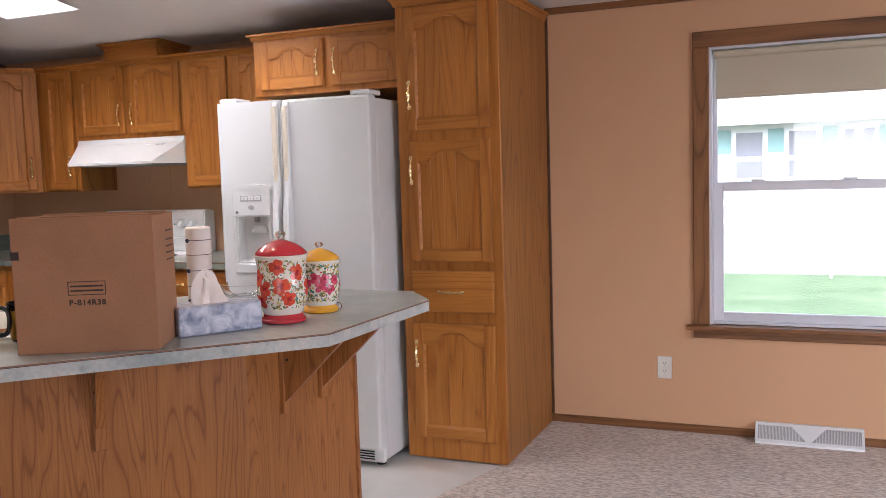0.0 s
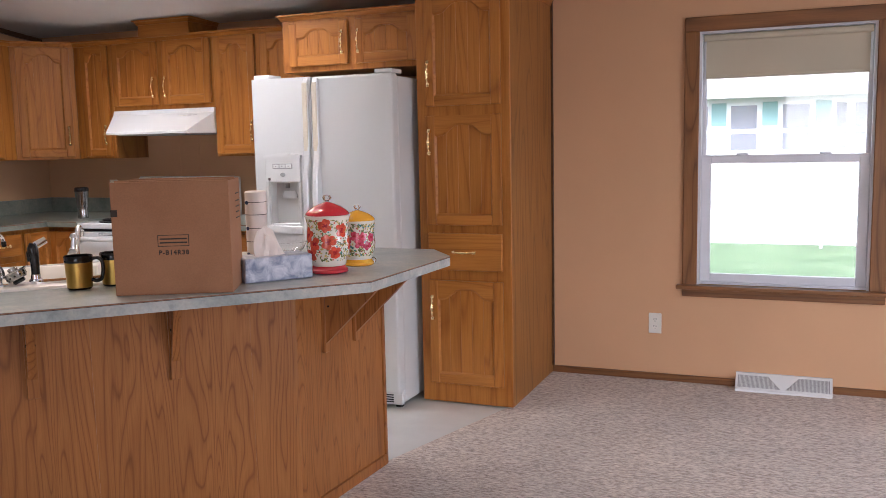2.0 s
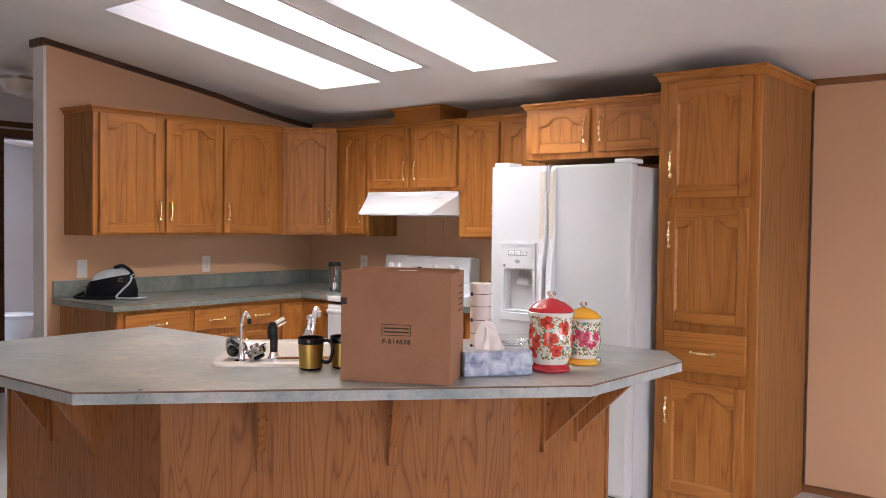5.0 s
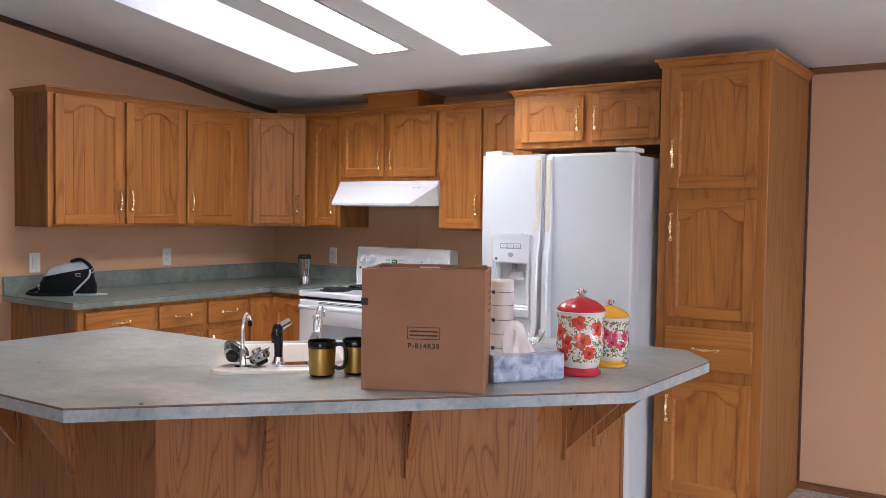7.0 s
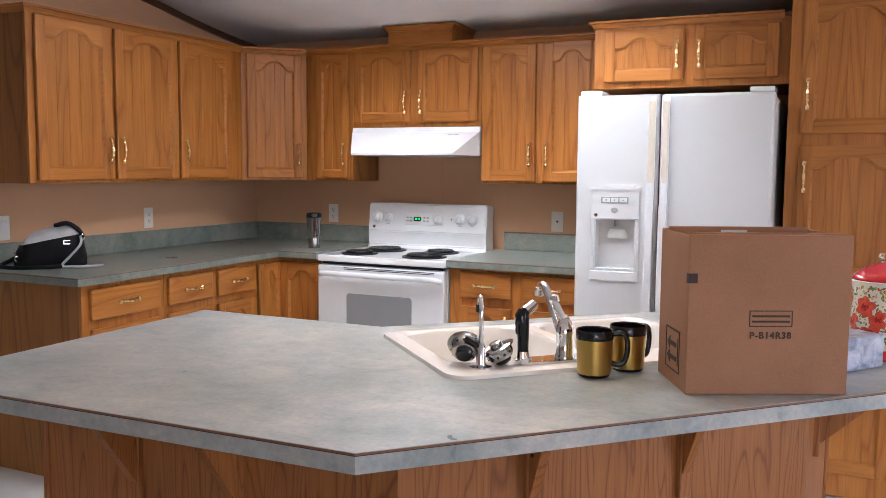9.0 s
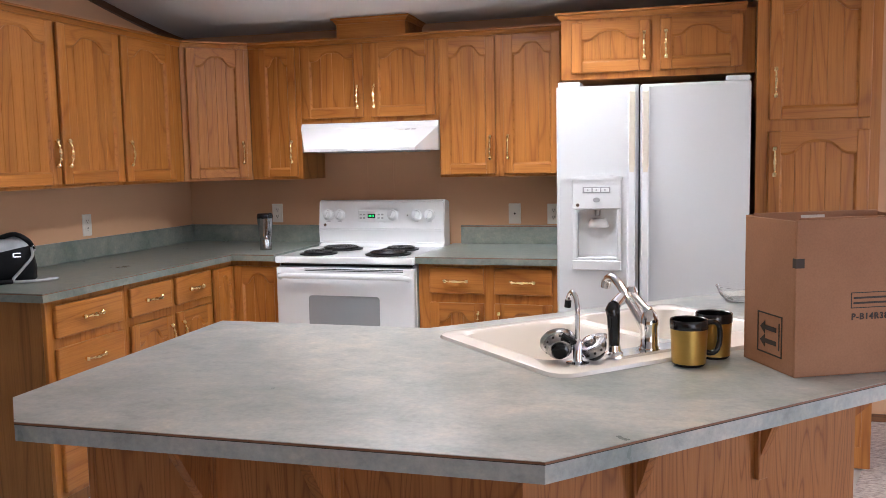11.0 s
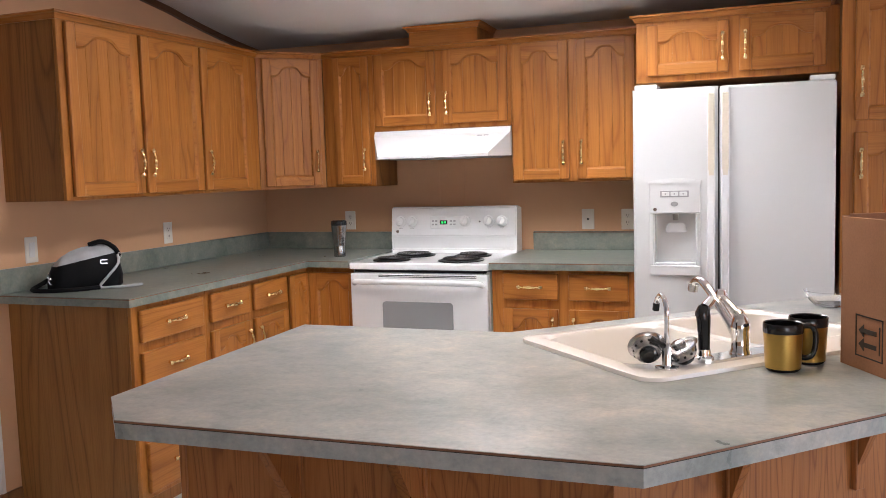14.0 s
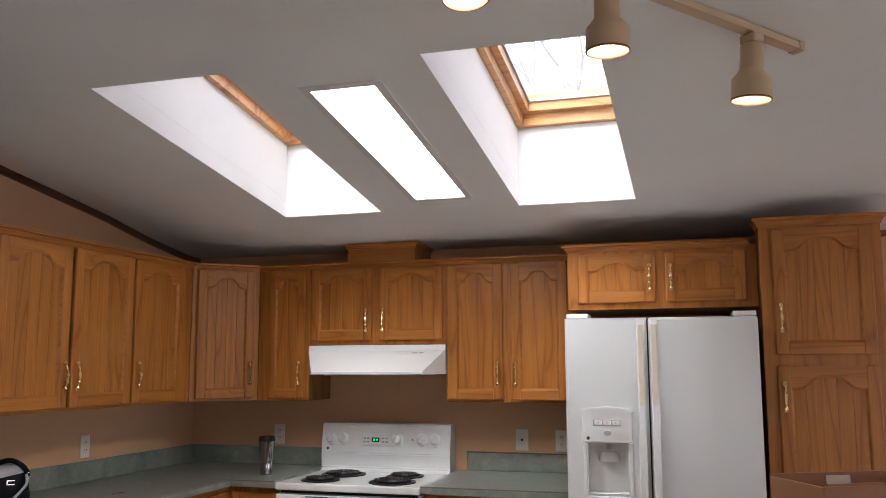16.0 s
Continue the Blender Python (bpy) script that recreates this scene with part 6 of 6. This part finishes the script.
# ---- plates, register ----
def plate(m, kind, label):
    """Wall plate in front of a wall; local -y points into the room."""
    p = thing("wall_outlet" if kind != "switch" else "light_switch", label, "outlet" if kind != "switch" else "switch", "wall plates")
    part("plate", box(-0.035, -0.006, -0.057, 0.035, 0, 0.057, 0.0025, m), plate_white, p)
    if kind == "outlet":
        for z in (-0.02, 0.02):
            f = part("socket", lathe([(0.0165, 0), (0.016, 0.0015)], 20, m @ pose(0, -0.006, z, 90)), plate_white, p, smooth=True)
            for x in (-0.006, 0.006):
                part("slot", box(x - 0.0012, -0.0082, z - 0.001, x + 0.0012, -0.0074, z + 0.008, 0, m), gap_black, f)
            part("slot", lathe([(0.0024, 0), (0.0024, 0.0008)], 8, m @ pose(0, -0.0074, z - 0.008, 90)), gap_black, f)
    elif kind == "switch":
        part("rocker", box(-0.016, -0.009, -0.033, 0.016, -0.005, 0.033, 0.0015, m @ pose(0, 0, 0, 4)), enamel, p)
    else:
        part("jack", lathe([(0.006, 0), (0.005, 0.003)], 12, m @ pose(0, -0.006, 0, 90)), gap_black, p)


plate(pose(-0.490, YB, 0.330), "outlet", "ivory wall outlet under the dining window")
plate(pose(-4.287, YB, 1.086), "outlet", "ivory wall outlet above the corner counter")
plate(pose(-2.807, YB, 1.082), "jack", "ivory wall plate with a single jack")
plate(pose(-2.587, YB, 1.080), "outlet", "ivory wall outlet beside the refrigerator")
plate(pose(XL, 2.741, 1.083, 0, 0, 90), "switch", "ivory rocker light switch by the handbag")
plate(pose(XL, 3.668, 1.086, 0, 0, 90), "outlet", "ivory wall outlet above the side counter")
structure("trim_panel_seam_mid", box(-3.694, YB - 0.002, 0.99, -3.688, YB, 1.44), wall_paint)


def build_register():
    r = thing("floor_register", "white metal baseboard heat register on the carpet", "heat register")
    x0, x1, z1 = -0.055, 0.420, 0.090
    prof = [(YB - 0.001, 0.008), (YB - 0.100, 0.008), (YB - 0.097, 0.018), (YB - 0.030, z1), (YB - 0.001, z1)]
    bm = bmesh.new()
    L = [bm.verts.new((x0, y, z)) for y, z in prof]
    R = [bm.verts.new((x1, y, z)) for y, z in prof]
    bm.faces.new(L)
    bm.faces.new(R[::-1])
    for k in range(len(prof)):
        bm.faces.new((L[k], R[k], R[(k + 1) % len(prof)], L[(k + 1) % len(prof)]))
    body = part("body", bm, enamel, r)
    a = Vector((0, YB - 0.097, 0.018))
    b = Vector((0, YB - 0.030, z1))
    up = (b - a)
    ang = math.degrees(math.atan2(up.y, up.z))
    M = pose((x0 + x1) / 2, a.y, a.z, -ang)
    ln = up.length
    w = x1 - x0
    # framed panel with slanting fins left and right of a V-shaped middle plate
    bm = bmesh.new()
    for q0, q1, h0, h1 in ((-w / 2, w / 2, 0, 0.012), (-w / 2, w / 2, ln - 0.012, ln), (-w / 2, -w / 2 + 0.012, 0.012, ln - 0.012), (w / 2 - 0.012, w / 2, 0.012, ln - 0.012)):
        add_box(bm, q0, -0.006, h0, q1, 0.0, h1)
    bm.transform(M)
    part("rim", bm, enamel, r)
    back = box(-w / 2 + 0.012, -0.0012, 0.012, w / 2 - 0.012, -0.0004, ln - 0.012)
    back.transform(M)
    part("backing", back, grey_plastic, r)
    n = 30
    for s in (-1, 1):
        for k in range(n):
            t = (k + 0.5) / n
            x = s * (0.030 + (w / 2 - 0.046) * t)
            f = box(-0.0011, -0.005, 0.012, 0.0011, -0.001, ln - 0.012)
            f.transform(M @ Matrix.Translation((x, 0, 0)))
            part("fin", f, enamel, r)
    bm = bmesh.new()
    add_strip(bm, [(-0.075, ln - 0.012), (0.075, ln - 0.012)], [(-0.012, 0.012), (0.012, 0.012)], -0.0055, -0.001)
    bm.transform(M)
    part("middle_plate", bm, enamel, r)


build_register()

# ---- ceiling lamps ----
beige_metal = plain("beige_enamel", (0.62, 0.46, 0.29), 0.4, 0, 0.03)
lamp_glow = emitter("warm_lamp_glow", (1.0, 0.78, 0.45), 10.0)


def build_track():
    t = thing("track_light", "beige ceiling track light with three bell-shaped heads", "track light")
    d = Vector((-0.7095, -0.7047, 0))
    p0 = Vector((-1.537, 2.453, 0))
    def at(s, dz=0.0):
        q = p0 + d * s
        return Vector((q.x, q.y, ceil_z(q.y, q.x) - dz))
    bm = bmesh.new()
    side = Vector((-d.y, d.x, 0))
    for wid, z0, z1, s0, s1 in ((0.019, 0.003, 0.024, 0, 1.26), (0.022, 0.002, 0.026, -0.02, 0.0)):
        vs = []
        for s in (s0, s1):
            q = at(s)
            for a in (-wid, wid):
                for z in (z1, z0):
                    vs.append(bm.verts.new((q.x + side.x * a, q.y + side.y * a, q.z - z)))
        for f in ((0, 1, 3, 2), (4, 6, 7, 5), (0, 2, 6, 4), (1, 5, 7, 3), (0, 4, 5, 1), (2, 3, 7, 6)):
            bm.faces.new([vs[i] for i in f])
    part("rail", bm, beige_metal, t)
    for s, tx, ty in ((0.174, 2, 3), (0.69, 1, 0), (1.11, -8, -5)):
        q = at(s, 0.026)
        part("adapter", box(-0.02, -0.028, -0.026, 0.02, 0.028, 0.0, 0.004, pose(q.x, q.y, q.z, 0, 0, 45)), beige_metal, t)
        m = pose(q.x, q.y, q.z - 0.024, tx, ty, 0) @ Matrix.Diagonal((0.88, 0.88, 0.84, 1))
        shell = part("head", lathe([(0.010, 0.0), (0.030, -0.004), (0.036, -0.012), (0.037, -0.088), (0.040, -0.096), (0.060, -0.122), (0.0625, -0.130), (0.0625, -0.196), (0.061, -0.196), (0.0605, -0.13), (0.036, -0.095), (0.03, -0.08), (0.001, -0.08)], 36, m, False), beige_metal, t, "bell-shaped beige lamp head", True)
        part("rim", lathe([(0.0632, -0.191), (0.0640, -0.194), (0.0632, -0.1975), (0.060, -0.1975), (0.060, -0.193)], 36, m, False), edge_brown, shell, smooth=True)
        part("bulb", lathe([(0.001, -0.172), (0.03, -0.17), (0.048, -0.160), (0.052, -0.150), (0.030, -0.10), (0.014, -0.085)], 28, m), lamp_glow, shell, "lit reflector bulb", True)
        data = bpy.data.lights.new("track_spot", "SPOT")
        data.energy, data.color, data.spot_size, data.spot_blend, data.shadow_soft_size = TRACK, (1.0, 0.80, 0.55), radians(95), 0.7, 0.04
        ob = new("track_spot", data)
        ob.matrix_world = pose(q.x, q.y, q.z - 0.20, tx, ty, 0)


build_track()


def build_hall():
    l = thing("ceiling_dome_lamp", "small frosted glass dome ceiling lamp in the hall", "ceiling lamp")
    m = pose(-5.86, 2.80, ceil_z(2.80) - 0.001)
    part("base", lathe([(0.11, -0.02), (0.115, -0.012), (0.115, 0.0)], 28, m), steel, l, smooth=True)
    part("dome", lathe([(0.001, -0.12), (0.05, -0.112), (0.09, -0.085), (0.112, -0.045), (0.112, -0.021)], 28, m), plate_white, l, smooth=True)
    t = thing("toilet", "white porcelain toilet seen through the bathroom doorway", "toilet")
    m = pose(-8.5, 4.02, 0.0)
    S = Matrix.Diagonal((1, 1.25, 1, 1))
    part("bowl", lathe([(0.11, 0.0005), (0.10, 0.06), (0.10, 0.16), (0.15, 0.28), (0.18, 0.36), (0.185, 0.39), (0.14, 0.385), (0.06, 0.25)], 30, m @ S), enamel, t, smooth=True)
    part("seat", lathe([(0.185, 0.392), (0.195, 0.40), (0.19, 0.412), (0.12, 0.412)], 30, m @ S), enamel, t, smooth=True)
    part("lid", lathe([(0.19, 0.414), (0.195, 0.42), (0.18, 0.432), (0.001, 0.436)], 30, m @ S), enamel, t, smooth=True)
    part("tank", box(-8.70, 4.30, 0.36, -8.30, 4.50, 0.76, 0.02), enamel, t)
    part("tank_lid", box(-8.715, 4.285, 0.761, -8.285, 4.51, 0.79, 0.008), enamel, t)
    # bluish fill lamp added to brighten the bathroom; it has no window
    data = bpy.data.lights.new("bathroom_fill", "AREA")
    data.shape, data.size, data.size_y, data.energy, data.color = "RECTANGLE", 0.7, 0.9, 14.0, (0.80, 0.88, 1.0)
    ob = new("bathroom_fill", data)
    ob.matrix_world = look((-9.30, 3.4, 1.5), (-7.0, 3.4, 1.0))


build_hall()

# ---- outside ----
white_siding = plain("white_siding", (0.58, 0.60, 0.62), 0.6, 0, 0.04, 0.6)
roof_grey = plain("pale_roof_shingle", (0.42, 0.42, 0.43), 0.8, 0, 0.1, 2.0)
shutter_teal = plain("teal_panel", (0.15, 0.26, 0.26), 0.6, 0, 0.06, 1.0)
far_glass = plain("grey_window_glass", (0.15, 0.16, 0.185), 0.15)
bark = plain("grey_bark", (0.30, 0.27, 0.26), 0.9, 0, 0.25, 3.0)


def grass_mat():
    m, nt, nodes, links, bsdf = mat("spring_grass")
    a = coords(nodes, links, (1, 1, 1), shift=False)
    n = noise_node(nodes, links, a.outputs[0], 1.2, 6.0, 0.65)
    r = ramp(nodes, [(0.3, (0.045, 0.085, 0.035)), (0.55, (0.075, 0.125, 0.058)), (0.75, (0.12, 0.16, 0.09))])
    links.new(n.outputs["Fac"], r.inputs[0])
    links.new(r.outputs["Color"], bsdf.inputs["Base Color"])
    bsdf.inputs["Roughness"].default_value = 0.9
    f = noise_node(nodes, links, a.outputs[0], 40.0, 3.0)
    bump(nodes, links, f.outputs["Fac"], bsdf, 0.6, 0.03)
    return m


def build_outside():
    gz = -0.8
    structure("ground", box(-400, YB + 0.15, gz - 0.2, 400, 900, gz), grass_mat(), "green lawn beyond the window")
    h = thing("neighbour_house", "long white-sided house with teal panels and windows", "house")
    y = 18.6
    zt = 2.24
    part("wall", box(-16, y, gz, 14, y + 7, zt), white_siding, h, "white siding")
    bm = bmesh.new()
    for k in range(20):
        z = gz + 0.12 + k * 0.145
        add_box(bm, -16, y - 0.014, z, 14, y - 0.001, z + 0.012)
    tagged(part("siding_lap", bm, white_siding, h), kind="stuff")
    roof = prism([(-16.4, y - 0.5), (14.4, y - 0.5), (14.4, y + 3.5), (-16.4, y + 3.5)], lambda a, b: zt - 0.02 + 0.28 * (b - y + 0.5), lambda a, b: zt + 0.13 + 0.28 * (b - y + 0.5))
    part("roof", roof, roof_grey, h, "pale shingle roof")
    part("fascia", box(-16.4, y - 0.53, zt - 0.10, 14.4, y - 0.501, zt + 0.13), white_siding, h)
    for k in range(-8, 9):
        cx = 0.11 + 0.98 * k
        w = part("window", box(cx - 0.30, y - 0.03, 1.06, cx + 0.30, y - 0.015, 2.04), white_siding, h, "white window frame")
        for c, d in ((1.11, 1.44), (1.53, 2.0)):
            if k % 3 == 1:
                for a, b in ((-0.25, -0.06), (0.08, 0.28)):
                    part("pane", box(cx + a, y - 0.04, c, cx + b, y - 0.031, d), far_glass, w)
            else:
                part("pane", box(cx - 0.25, y - 0.04, c, cx + 0.25, y - 0.031, d), far_glass, w)
        part("teal_panel", box(cx + 0.35, y - 0.03, 1.60, cx + 0.64, y - 0.015, 2.06), shutter_teal, h, "teal panel")
    pole = thing("yard_post", "thin dark utility post on the lawn by the house", "post")
    part("post", tube([(0.62, y - 0.6, gz), (0.62, y - 0.6, gz + 1.3)], 0.03, 10), grey_plastic, pole, smooth=True)
    part("box", box(0.55, y - 0.7, gz + 0.9, 0.75, y - 0.55, gz + 1.25, 0.01), grey_plastic, pole)


build_outside()


def build_tree(px, py, height, seed):
    t = thing("bare_tree", "tall bare grey tree beyond the houses", "tree", "bare trees")
    rng = random.Random(seed)
    bm = bmesh.new()
    tp = [Vector((px, py, -0.8))]
    for k in range(8):
        tp.append(tp[-1] + Vector((rng.uniform(-0.12, 0.12), rng.uniform(-0.12, 0.12), height / 8)))
    add_tube(bm, tp, [0.24 * (1 - 0.09 * k) for k in range(9)], 9)
    part("trunk", bm, bark, t, smooth=True)
    bm = bmesh.new()
    def limb(p, d, length, r, depth):
        pts = [p]
        for k in range(5):
            d = (d + Vector((rng.uniform(-0.2, 0.2), rng.uniform(-0.2, 0.2), 0.08))).normalized()
            pts.append(pts[-1] + d * length / 5)
        add_tube(bm, pts, [r * (1 - 0.16 * k) for k in range(6)], 6)
        if depth:
            for k in range(4):
                q = pts[rng.randint(2, 5)]
                limb(q, (d + Vector((rng.uniform(-0.9, 0.9), rng.uniform(-0.9, 0.9), rng.uniform(0, 0.5)))).normalized(), length * 0.55, r * 0.45, depth - 1)
    for k in range(4):
        a = rng.uniform(0, 6.283)
        p = tp[rng.randint(3, 8)]
        limb(p, Vector((math.cos(a), math.sin(a), rng.uniform(0.5, 1.3))).normalized(), height * 0.3, 0.08, 1)
    tagged(part("crown", bm, bark, t, "bare branches"), kind="stuff")


build_tree(-5.6, 26.0, 13.0, 4)
build_tree(-7.0, 29.0, 14.0, 9)
